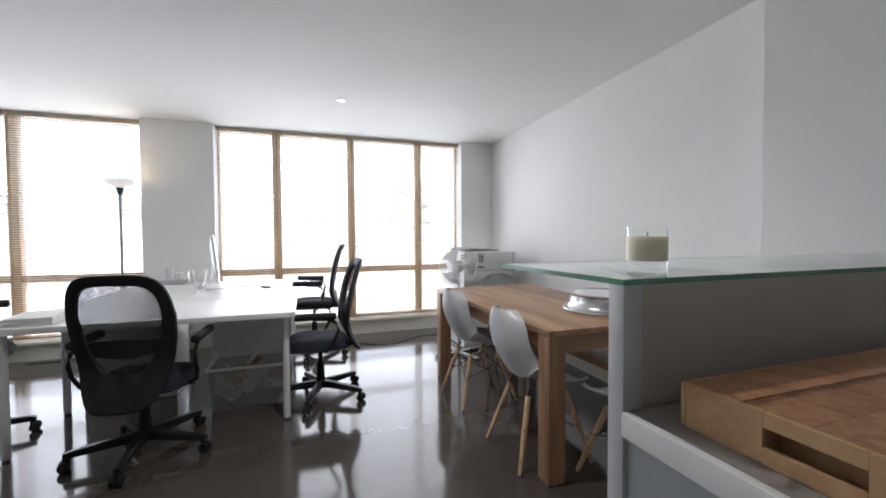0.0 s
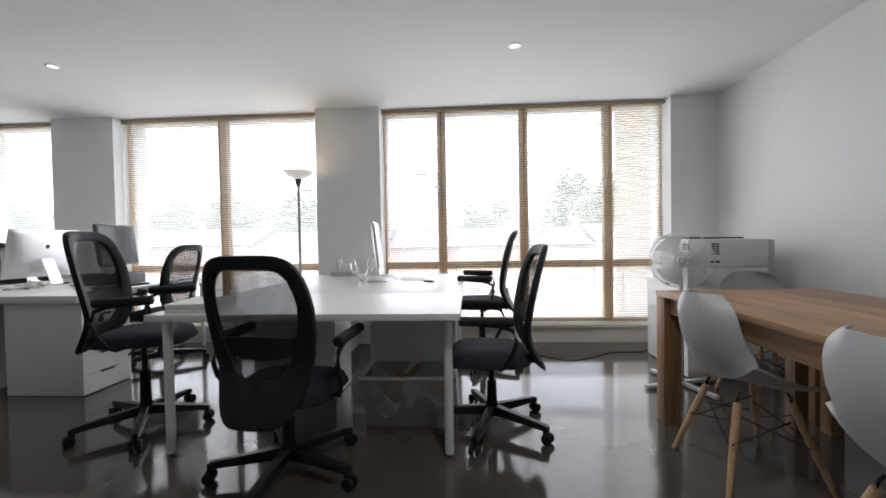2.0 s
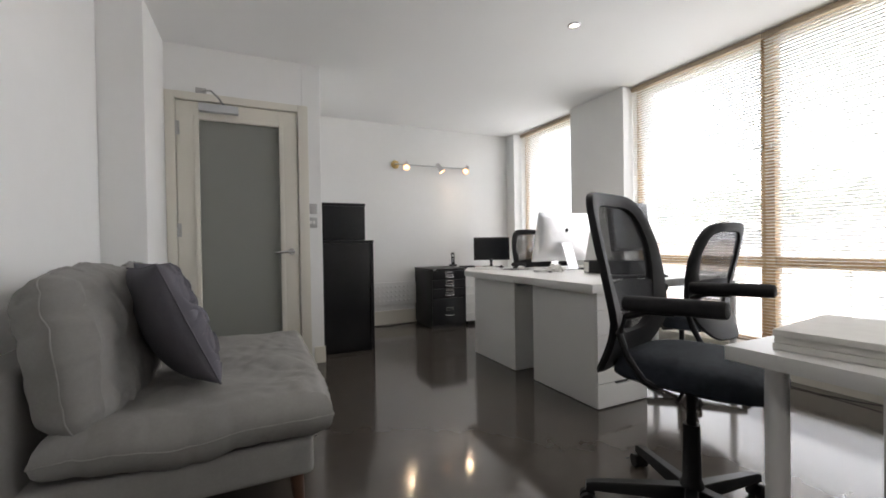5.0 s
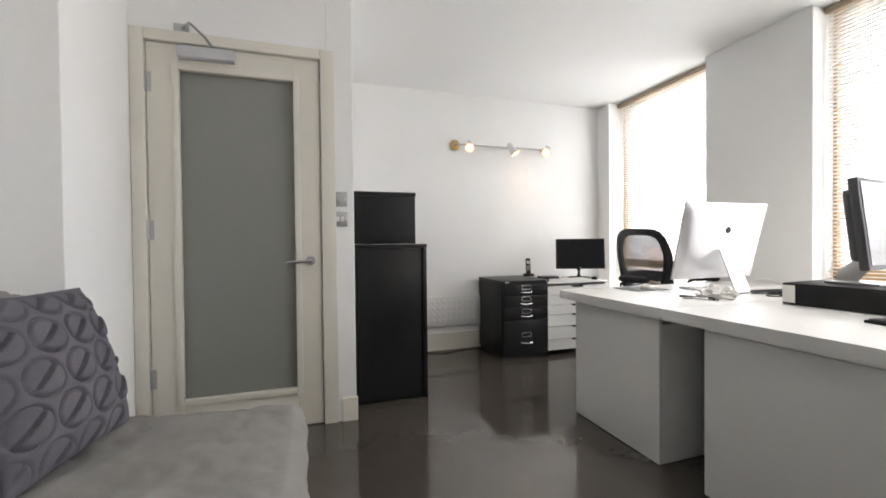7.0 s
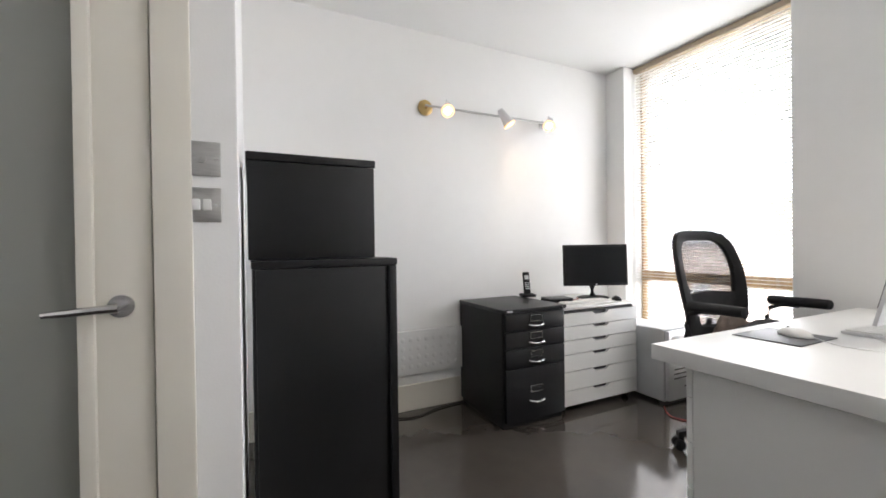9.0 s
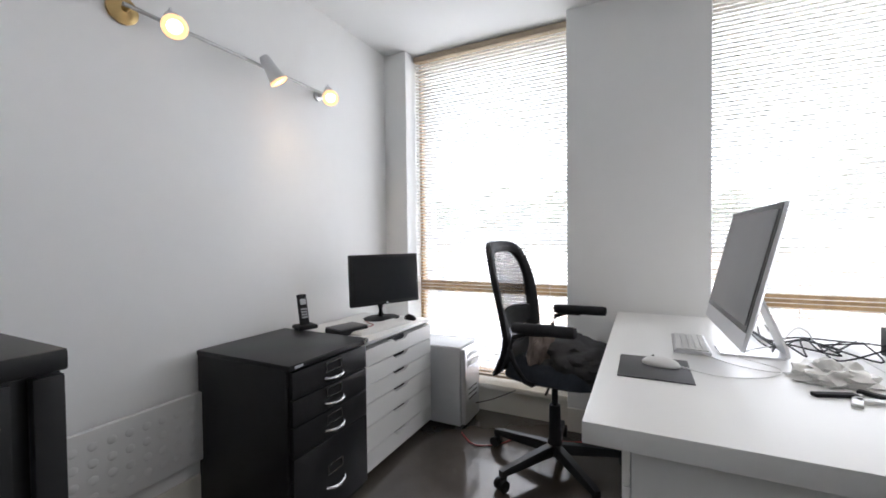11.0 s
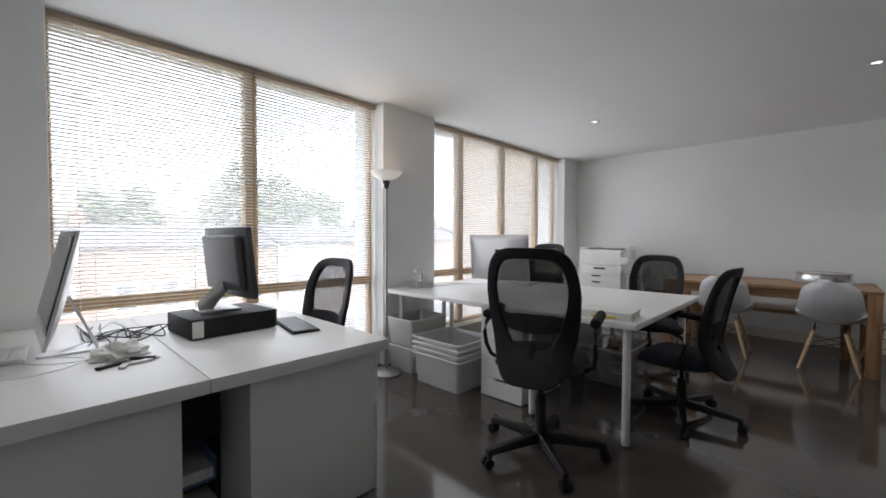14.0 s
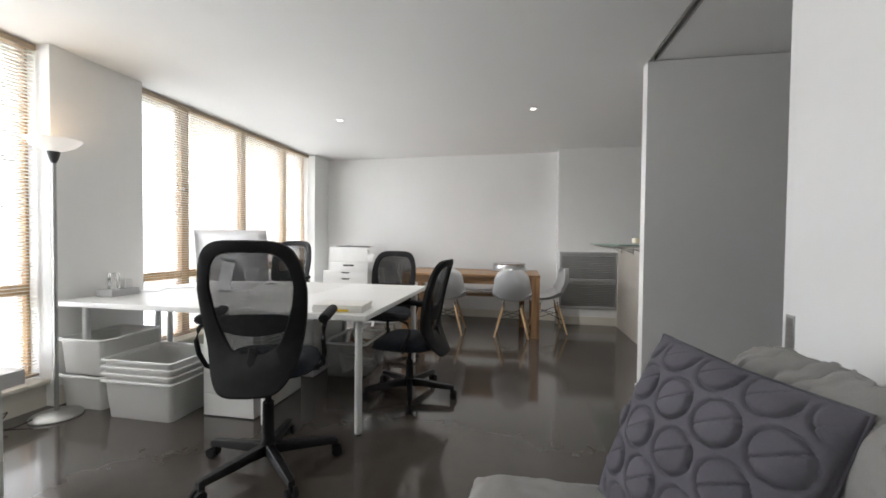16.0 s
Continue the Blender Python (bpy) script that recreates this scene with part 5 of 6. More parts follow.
for k in range(6):
    p0 = Vector((-3.33, 4.3 + 0.05 * k, 0.80 - 0.008 * k))
    pts = [p0]
    for j in range(5):
        pts.append(Vector((-3.40 - 0.05 * j + random.uniform(-0.05, 0.05), 4.42 + random.uniform(-0.16, 0.2), 0.748 + 0.008 * random.random())))
    pts.append(Vector((-3.58 + random.uniform(-0.05, 0.05), 4.6 + 0.06 * k, 0.748)))
    cable("cable", pts, 0.003, BLACKP, "black computer cable looping over the desk")
cable("cable", [(-3.95, 4.0, 0.752), (-3.84, 3.95, 0.746), (-3.72, 3.99, 0.746), (-3.66, 4.1, 0.746), (-3.75, 4.22, 0.748), (-3.62, 4.36, 0.76)], 0.0018, WHITEP, "thin white mouse cable on the desk")
cable("cable", [(-3.86, 4.2, 0.75), (-3.78, 4.1, 0.746), (-3.68, 4.06, 0.746), (-3.60, 4.12, 0.746)], 0.0018, WHITEP, "thin white keyboard cable on the desk")
cable("cable", [(-3.60, 4.30, 0.80), (-3.55, 4.36, 0.83), (-3.5, 4.42, 0.80), (-3.46, 4.55, 0.75), (-3.44, 4.8, 0.748)], 0.0025, WHITEP, "white power cable behind the computer")


def paper_stack(x, y, z, rz, w, d, h, label, yellow=False):
    ps = thing("paper_stack", (x, y, z, 0, 0, rz), label, "papers", "stacks of paper")
    random.seed(int(abs(x) * 100))
    n = max(2, int(h / 0.012))
    for k in range(n):
        dx, dy = random.uniform(-0.004, 0.004), random.uniform(-0.004, 0.004)
        part("sheaf", B((-w / 2 + dx, w / 2 + dx, -d / 2 + dy, d / 2 + dy, k * h / n + 0.0004, (k + 1) * h / n - 0.0006), bev=0.001, seg=1), PAPER, ps)
    if yellow:
        part("marker_tab", B((-w / 2 - 0.007, -w / 2 + 0.03, -0.07, 0.07, 0.008, 0.02)), YELLOW, ps, "yellow paper tab")
    return ps


paper_stack(-1.30, 2.95, 0.7425, 6, 0.22, 0.31, 0.045, "stack of white catalogues with a yellow tab", True)
sh = thing("paper_sheet", (-0.35, 4.45, 0.7425, 0, 0, 12), "loose white sheets lying by the computer", "paper")
part("sheet", B((-0.105, 0.105, -0.148, 0.148, 0, 0.002)), PAPER, sh)
ph = thing("mobile_phone", (-0.18, 4.2, 0.7425, 0, 0, 25), "small black phone lying on the desk", "phone")
part("body", B((-0.03, 0.03, -0.06, 0.06, 0, 0.009), bev=0.003), BLACKP, ph)

jug = thing("glass_vase", (-0.70, 4.03, 0.7425), "tall clear glass vase with two handles", "vase")
bm = bmesh.new()
lathe(bm, [(0.001, 0.0), (0.036, 0.0), (0.038, 0.01), (0.03, 0.035), (0.04, 0.09), (0.056, 0.16), (0.064, 0.205), (0.0605, 0.205), (0.0525, 0.16), (0.0365, 0.092), (0.0265, 0.04), (0.001, 0.03)], 36)
part("body", bm, CLEARG, jug)
for sg in (-1, 1):
    bm = bmesh.new()
    sweep(bm, [(sg * 0.058, 0, 0.18), (sg * 0.085, 0, 0.19), (sg * 0.092, 0, 0.15), (sg * 0.075, 0, 0.11), (sg * 0.046, 0, 0.1)], 0.005, n=8, up=(0, 1, 0))
    part("handle", bm, CLEARG, jug)
dk = thing("desk_organiser", (-1.12, 4.86, 0.7425), "clear acrylic organiser with white boxes and a cable", "organiser")
part("tray", B((-0.11, 0.11, -0.07, 0.07, 0, 0.05), bev=0.004), GREYP, dk)
part("box", B((-0.06, -0.01, -0.03, 0.03, 0.051, 0.17), bev=0.003), CLEARG, dk)
part("charger", B((0.02, 0.08, -0.04, 0.04, 0.051, 0.12), bev=0.006), WHITEP, dk)
cable("cable", [(-1.0, 4.84, 0.75), (-0.88, 4.75, 0.746), (-0.75, 4.82, 0.746), (-0.6, 4.7, 0.746), (-0.48, 4.4, 0.748)], 0.0028, GREYP, "grey cable trailing over the desk")


# ---------------------------------------------------------------- plastic tubs under the desk
def tub(x, y, z, rz, w, d, h, label, filled=False):
    t = thing("storage_box", (x, y, z, 0, 0, rz), label, "storage box", "plastic storage boxes")
    k = 0.9

    def ring(bm, s, zz, inset=0.0):
        pts = []
        rr = 0.03
        hw, hd = w / 2 * s - inset, d / 2 * s - inset
        for cx, cy, a0 in ((hw - rr, hd - rr, 0), (-hw + rr, hd - rr, 90), (-hw + rr, -hd + rr, 180), (hw - rr, -hd + rr, 270)):
            for q in range(5):
                a = radians(a0 + 22.5 * q)
                pts.append((cx + rr * math.cos(a), cy + rr * math.sin(a), zz))
        return [bm.verts.new(p) for p in pts]

    def skin(bm, rs):
        for A, C in zip(rs, rs[1:]):
            n = len(A)
            for j in range(n):
                bm.faces.new((A[j], A[(j + 1) % n], C[(j + 1) % n], C[j]))
    bm = bmesh.new()
    rs = [ring(bm, k, 0.0), ring(bm, k + 0.005, 0.008), ring(bm, 0.975, h - 0.022), ring(bm, 0.97, h - 0.022, 0.003), ring(bm, k, 0.012, 0.003)]
    skin(bm, rs)
    bm.faces.new(rs[0][::-1])
    bm.faces.new(rs[-1])
    body = CLEARTUB if filled else TUB
    part("tub", bm, body, t, "milky translucent plastic").visible_shadow = not filled
    bm = bmesh.new()
    rs = [ring(bm, 0.978, h - 0.0215), ring(bm, 0.98, h - 0.018), ring(bm, 1.045, h - 0.017), ring(bm, 1.05, h - 0.003), ring(bm, 1.04, h), ring(bm, 0.985, h), ring(bm, 0.968, h - 0.0215)]
    skin(bm, rs + rs[:1])
    part("rim", bm, TUBRIM, t, "turned-out milky plastic rim")
    if filled:
        random.seed(8)
        for q in range(18):
            px, py = random.uniform(-w * 0.33, w * 0.33), random.uniform(-d * 0.33, d * 0.2)
            m = pose(px, py, 0.06 + random.uniform(0, h * 0.75), random.uniform(-55, 55), random.uniform(-50, 50), random.uniform(0, 180))
            b = B((-0.075, 0.075, -0.055, 0.055, 0, 0.003))
            b.transform(m)
            part("scrap_paper", b, (PAPER, CARD, PAPER, GREYP)[q % 4], t, "crumpled waste paper and card")
    return t


for k in range(4):
    tub(-1.29, 4.27, 0.045 * k, 90, 0.53, 0.45, 0.255, "translucent plastic box nested in a stack")
tub(-1.22, 4.80, 0.0, 90, 0.36, 0.46, 0.235, "translucent plastic box standing by the window")
tub(-1.22, 4.80, 0.236, 90, 0.36, 0.46, 0.25, "translucent plastic box stacked on another")
tub(-0.215, 3.31, 0.0, 0, 0.54, 0.38, 0.305, "translucent plastic box full of waste paper", True)


# ---------------------------------------------------------------- uplighter
fl = thing("floor_lamp", (-1.56, 4.84, 0), "steel uplighter floor lamp with a white glass bowl", "floor lamp")
bm = bmesh.new()
lathe(bm, [(0.001, 0.0), (0.135, 0.0), (0.138, 0.008), (0.13, 0.02), (0.09, 0.034), (0.03, 0.04), (0.001, 0.042)], 44)
part("base", bm, STEEL, fl)
bm = bmesh.new()
tube(bm, (0, 0, 0.04), (0, 0, 1.70), 0.0125, n=16)
part("pole", bm, STEEL, fl)
bm = bmesh.new()
lathe(bm, [(0.0125, 1.66), (0.024, 1.69), (0.034, 1.735), (0.001, 1.74)], 24)
part("collar", bm, DARKGREY, fl)
bm = bmesh.new()
lathe(bm, [(0.02, 1.737), (0.06, 1.748), (0.11, 1.772), (0.145, 1.812), (0.141, 1.813), (0.107, 1.777), (0.058, 1.754), (0.018, 1.744)], 44)
part("bowl", bm, WARMSOFT, fl, "lit white glass bowl")
bm = bmesh.new()
bmesh.ops.create_uvsphere(bm, u_segments=14, v_segments=8, radius=0.022)
bm.transform(Matrix.Translation((0, 0, 1.785)))
part("bulb", bm, WARM, fl)
ld = bpy.data.lights.new("uplight_bulb", "POINT")
ld.energy, ld.color, ld.shadow_soft_size = 0.105, (1.0, 0.72, 0.42), 0.04
lo = new("uplight_bulb", ld)
lo.location = (-1.56, 4.84, 1.83)
cable("cable", [(-1.68, 4.86, 0.03), (-1.75, 4.9, 0.006), (-1.8, 4.97, 0.01), (-1.72, 5.0, 0.08), (-1.85, 5.0, 0.03), (-2.1, 4.97, 0.006), (-2.4, 4.96, 0.006)], 0.0035, BLACKP, "black lamp cable lying along the wall")


# ---------------------------------------------------------------- nook: black cabinets, spotlights, heater
bc = thing("filing_cabinet", (0, 0, 0), "tall black steel filing cabinet beside the door wall", "cabinet")
part("body", B((-5.25, -4.625, 2.30, 2.765, 0.0, 1.01), bev=0.004), BLACKM, bc)
part("top", B((-5.25, -4.615, 2.297, 2.768, 1.0105, 1.035), bev=0.004), BLACKM, bc)
part("door_front", B((-4.6245, -4.612, 2.31, 2.72, 0.03, 1.008), bev=0.002), BLACKM, bc)
part("corner_strip", B((-4.6245, -4.608, 2.735, 2.762, 0.0, 1.009), bev=0.003), BLACKM, bc)
bx2 = thing("steel_box", (0, 0, 0), "plain black steel box on the filing cabinet", "cabinet box")
part("case", B((-5.2, -4.66, 2.29, 2.70, 1.037, 1.355), bev=0.004), BLACKM, bx2)
part("lid", B((-5.205, -4.655, 2.286, 2.704, 1.356, 1.382), bev=0.004), BLACKM, bx2)

fd = thing("drawer_cabinet", (-5.45, 3.83, 0, 0, 0, 90), "glossy black steel four-drawer cabinet with chrome pulls", "cabinet")
w, d, h = 0.46, 0.535, 0.70
part("carcass", B((-w / 2, w / 2, -d / 2 + 0.02, d / 2, 0.03, h - 0.022), bev=0.003), BLACKM, fd)
part("top", B((-w / 2 - 0.004, w / 2 + 0.004, -d / 2 - 0.004, d / 2, h - 0.0215, h), bev=0.004), BLACKM, fd)
part("plinth", B((-w / 2 + 0.01, w / 2 - 0.01, -d / 2 + 0.03, d / 2 - 0.01, 0.0, 0.0295)), BLACKM, fd)
z = h - 0.03
for hh, cz in ((0.106, 0.64), (0.102, 0.537), (0.115, 0.427), (0.312, 0.22)):
    dr = part("drawer", B((-w / 2 + 0.012, w / 2 - 0.012, -d / 2, -d / 2 + 0.0195, z - hh + 0.004, z), bev=0.003), BLACKM, fd)
    c = cz
    bm = bmesh.new()
    f = -d / 2
    for b in ((-0.045, 0.045, 0.016, 0.02), (-0.045, 0.045, -0.02, -0.016), (-0.045, -0.041, -0.016, 0.016), (0.041, 0.045, -0.016, 0.016)):
        box(bm, b[0], b[1], f - 0.004, f - 0.0005, c + b[2], c + b[3])
    part("label_holder", bm, CHROME, dr, "chrome label frame")
    bm = bmesh.new()
    sweep(bm, [(-0.055 + 0.11 * k / 10, f - 0.002 - 0.022 * math.sin(math.pi * k / 10) ** 0.6, c - (0.039 if hh < 0.2 else 0.068) - 0.006 * math.sin(math.pi * k / 10)) for k in range(11)], 0.0065, n=8)
    part("pull", bm, CHROME, dr, "bowed chrome pull")
    z -= hh
bm = bmesh.new()
tube(bm, (w / 2 - 0.03, -d / 2 - 0.002, h - 0.012), (w / 2 - 0.03, -d / 2 - 0.012, h - 0.012), 0.009, n=16)
part("lock", bm, CHROME, fd, "small chrome lock")
part("maker_plate", B((-w / 2 + 0.02, -w / 2 + 0.06, -d / 2 - 0.0055, -d / 2 - 0.0045, h - 0.016, h - 0.006)), GREYP, fd)

tp = thing("cordless_phone", (-5.60, 4.09, 0.701, 0, 0, 70), "black cordless phone standing in its charger", "phone")
part("charger", B((-0.05, 0.05, -0.045, 0.05, 0, 0.022), bev=0.008), BLACKP, tp)
T = pose(0, 0.005, 0.018, -14)
bm = B((-0.023, 0.023, -0.012, 0.012, 0, 0.16), bev=0.007, seg=3)
bm.transform(T)
part("handset", bm, BLACKP, tp)
bm = B((-0.015, 0.015, -0.0135, -0.0125, 0.105, 0.135))
bm.transform(T)
part("display", bm, GREYP, tp)
bm = bmesh.new()
for r in range(4):
    for c in range(3):
        box(bm, -0.015 + c * 0.011, -0.007 + c * 0.011, -0.014, -0.0125, 0.035 + r * 0.014, 0.043 + r * 0.014)
bm.transform(T)
tagged(part("keypad", bm, GREYP, tp), kind="stuff")
rt = thing("router", (-5.42, 4.20, 0.6735, 0, 0, 78), "flat black router beside the monitor", "router")
part("case", B((-0.09, 0.09, -0.065, 0.065, 0, 0.03), bev=0.008), BLACKP, rt)
part("rim", B((-0.088, 0.088, -0.063, 0.063, 0.0305, 0.036), bev=0.002), DARKGREY, rt)
cable("cable", [(-5.36, 4.25, 0.69), (-5.33, 4.31, 0.70), (-5.40, 4.36, 0.695), (-5.46, 4.42, 0.69)], 0.0025, REDCABLE, "thin red network cable on the unit")

tw = thing("pc_tower", (-5.12, 4.89, 0, 0, 0, 0), "silver-grey computer tower on the floor by the window", "computer")
part("case", B((-0.28, 0.1, -0.14, 0.11, 0.02, 0.5), bev=0.01, seg=3), GREYP, tw)
part("front_bezel", B((0.1005, 0.13, -0.13, 0.1, 0.03, 0.49), bev=0.008), ALU, tw)
for z in (0.43, 0.38):
    part("drive_bay", B((0.129, 0.133, -0.1, 0.07, z, z + 0.03), bev=0.002), WHITEP, tw)
for z in (0.17, 0.2, 0.23):
    part("air_slot", B((0.129, 0.132, -0.08, 0.05, z, z + 0.008)), DARKGREY, tw)
for sx in (-0.24, 0.08):
    part("foot", B((sx - 0.02, sx + 0.02, -0.14, 0.11, 0, 0.0195), bev=0.004), DARKGREY, tw)
cable("cable", [(-4.98, 4.9, 0.12), (-4.9, 4.93, 0.14), (-4.82, 4.97, 0.17), (-4.75, 5.0, 0.2)], 0.003, BLACKP, "black cable rising to the window board")
cable("cable", [(-5.0, 4.72, 0.005), (-4.88, 4.62, 0.005), (-4.76, 4.68, 0.005), (-4.66, 4.82, 0.005), (-4.5, 4.84, 0.005), (-4.3, 4.92, 0.005)], 0.0035, REDCABLE, "red network cable looping on the floor")
cable("cable", [(-5.68, 3.0, 0.006), (-5.6, 3.2, 0.006), (-5.66, 3.4, 0.006), (-5.68, 3.6, 0.006)], 0.004, BLACKP, "black cable lying along the skirting")

ht = thing("panel_heater", (-5.729, 3.25, 0.24), "slim white panel heater with rows of dimples", "heater")
part("panel", B((0.012, 0.035, -0.4, 0.4, 0.0, 0.285), bev=0.005), WHITEMETAL, ht)
part("bracket", B((0.0005, 0.0118, -0.3, 0.3, 0.05, 0.23)), WHITEMETAL, ht)
bm = bmesh.new()
for r in range(4):
    for c in range(12):
        b = bmesh.new()
        bmesh.ops.create_icosphere(b, subdivisions=2, radius=0.017)
        merge(bm, b, Matrix.Translation((0.034, -0.30 + c * 0.055, 0.055 + r * 0.058)) @ Matrix.Diagonal((0.2, 1, 1, 1)))
tagged(part("dimpled_face", bm, WHITEMETAL, ht), kind="stuff")

sp = thing("spotlight_bar", (-5.729, 0, 1.995), "wall-mounted steel bar with three adjustable warm spotlights", "wall light")
bm = bmesh.new()
tube(bm, (0.055, 3.34, 0), (0.055, 4.37, 0), 0.0075, n=10)
part("bar", bm, STEEL, sp)
bm = bmesh.new()
lathe(bm, [(0.001, 0.0), (0.05, 0.0), (0.052, 0.012), (0.03, 0.022), (0.012, 0.026), (0.01, 0.058)], 28, pose(0, 3.36, 0, 0, 90, 0))
part("wall_rose", bm, BRASS, sp, "round brass wall rose")
bm = bmesh.new()
lathe(bm, [(0.001, 0.0), (0.03, 0.0), (0.03, 0.01), (0.01, 0.016), (0.008, 0.058)], 20, pose(0, 4.34, 0, 0, 90, 0))
part("wall_rose", bm, STEEL, sp)
for y, aim in ((3.48, (0.50, -0.22, -0.42)), (3.92, (0.18, 0.26, -0.5)), (4.335, (0.42, -0.42, -0.42))):
    A = Vector(aim).normalized()
    o = Vector((0.1, y, -0.005))
    R = Matrix.Translation(o) @ A.to_track_quat("Z", "Y").to_matrix().to_4x4()
    bm = bmesh.new()
    lathe(bm, [(0.001, -0.045), (0.02, -0.045), (0.026, -0.03), (0.031, 0.02), (0.043, 0.075), (0.041, 0.076), (0.029, 0.02), (0.02, 0.0)], 26, R)
    sweep(bm, [Vector((0.055, y, 0)), Vector((0.07, y, 0.03)), Vector((0.09, y, 0.045)), o + Vector((0, 0, 0.02))], 0.004, n=6, up=(0, 1, 0))
    head = part("spot_head", bm, ALU, sp, "pale metal spotlight head")
    bm = bmesh.new()
    lathe(bm, [(0.043, 0.0745), (0.044, 0.082), (0.036, 0.087), (0.027, 0.083), (0.027, 0.074)], 26, R)
    part("shade_rim", bm, AMBER, head, "glowing amber glass rim")
    bm = bmesh.new()
    lathe(bm, [(0.0265, 0.070), (0.02, 0.080), (0.001, 0.084)], 22, R)
    part("lamp_face", bm, WARM, head, "lit warm reflector lamp")
    ld = bpy.data.lights.new("spot_beam", "SPOT")
    wide = y == 3.92
    ld.energy, ld.color, ld.spot_size, ld.spot_blend, ld.shadow_soft_size = (0.5 if wide else 0.4), (1.0, 0.74, 0.45), radians(118 if wide else 60), 1.0, 0.02
    lo = new("spot_beam", ld)
    p = Vector((-5.729, 0, 1.995)) + o + A * 0.095
    lo.matrix_world = look(p, p + A)

cable("cable", [(0.42, 4.74, 0.005), (0.75, 4.62, 0.005), (1.0, 4.45, 0.005), (1.2, 4.5, 0.005), (1.5, 4.7, 0.005), (1.75, 4.72, 0.005), (1.95, 4.85, 0.006)], 0.004, BLACKP, "black cable snaking over the floor by the window")

pcab = thing("paper_cabinet", (-3.35, 4.0, 0), "narrow black cabinet with open shelves between the drawer units", "cabinet")
part("top_box", B((-0.09, 0.09, -0.2, 0.2, 0.40, 0.615), bev=0.004), BLACKM, pcab)
for sx in (-0.09, 0.078):
    part("side_panel", B((sx, sx + 0.012, -0.19, 0.2, 0.0, 0.3995), bev=0.001), BLACKM, pcab)
part("back_panel", B((-0.0778, 0.0778, 0.188, 0.2, 0.0, 0.3995)), BLACKM, pcab)
for z in (0.012, 0.20):
    part("shelf", B((-0.0778, 0.0778, -0.19, 0.1875, z, z + 0.01)), BLACKM, pcab)
tray = thing("letter_tray", (-3.35, 3.98, 0.211), "shallow blue plastic tray of letters on a shelf", "tray")
part("base", B((-0.074, 0.074, -0.165, 0.165, 0.0, 0.004)), BLUEP, tray)
for sx in (-0.074, 0.071):
    part("side", B((sx, sx + 0.003, -0.165, 0.165, 0.0042, 0.10), bev=0.001), BLUEP, tray)
part("back", B((-0.0708, 0.0708, 0.162, 0.165, 0.0042, 0.10)), BLUEP, tray)
part("letters", B((-0.068, 0.068, -0.15, 0.155, 0.0045, 0.05), bev=0.002), PAPER, tray)
paper_stack(-3.35, 3.97, 0.023, 2, 0.145, 0.31, 0.11, "stack of white papers on the lower shelf")


# ---------------------------------------------------------------- outside: street, terrace, trees, brick wing
GZ = -4.2
PAVE = mat("pale_concrete_paving", (0.36, 0.35, 0.34), 0.85, noise_scale=0.6, var=0.12, fine=0.4)
ROAD = mat("worn_asphalt", (0.08, 0.08, 0.08), 0.9, noise_scale=0.7, var=0.15, fine=0.4)
GRASS = mat("mown_grass", (0.09, 0.12, 0.05), 0.9, noise_scale=0.8, var=0.25, fine=0.5)
SLATE = mat("grey_slate", (0.085, 0.085, 0.09), 0.7, noise_scale=2, var=0.2, fine=0.5)
STUCCO = [mat("pale_stucco", (0.28, 0.265, 0.245), 0.85, noise_scale=0.7, var=0.08), mat("stock_brick", (0.21, 0.16, 0.12), 0.85, noise_scale=1.5, var=0.15, fine=0.5),
          mat("red_brick", (0.20, 0.125, 0.095), 0.85, noise_scale=1.5, var=0.15, fine=0.5)]
PANE = mat("dark_far_pane", (0.10, 0.11, 0.12), 0.1)
LEAF = mat("summer_leaf", (0.085, 0.11, 0.05), 0.7, noise_scale=1.2, var=0.35)
BARK = mat("grey_bark", (0.14, 0.11, 0.085), 0.9, noise_scale=4, var=0.25)

bm = bmesh.new()
box(bm, -900, 900, 5.55, 1800, GZ - 0.3, GZ)
tagged(part("ground", bm, PAVE, smooth=False), "pale paved ground below the windows", "ground", kind="structure")
tagged(part("road", B((-300, 300, 18, 25, GZ + 0.004, GZ + 0.02)), ROAD), "worn grey asphalt street", "road", kind="structure")
tagged(part("lawn", B((-300, 300, 11.5, 16, GZ + 0.004, GZ + 0.06)), GRASS), "strip of mown grass along the street", "lawn", kind="structure")
tagged(part("kerb", B((-300, 300, 25.0, 25.25, GZ, GZ + 0.12)), PAVE), "concrete kerb along the street", "kerb", kind="structure")
tagged(part("garden_wall", B((-300, 300, 28.0, 28.3, GZ, GZ + 1.1), bev=0.02), STUCCO[1]), "low brick garden wall before the terrace", "wall", kind="structure")


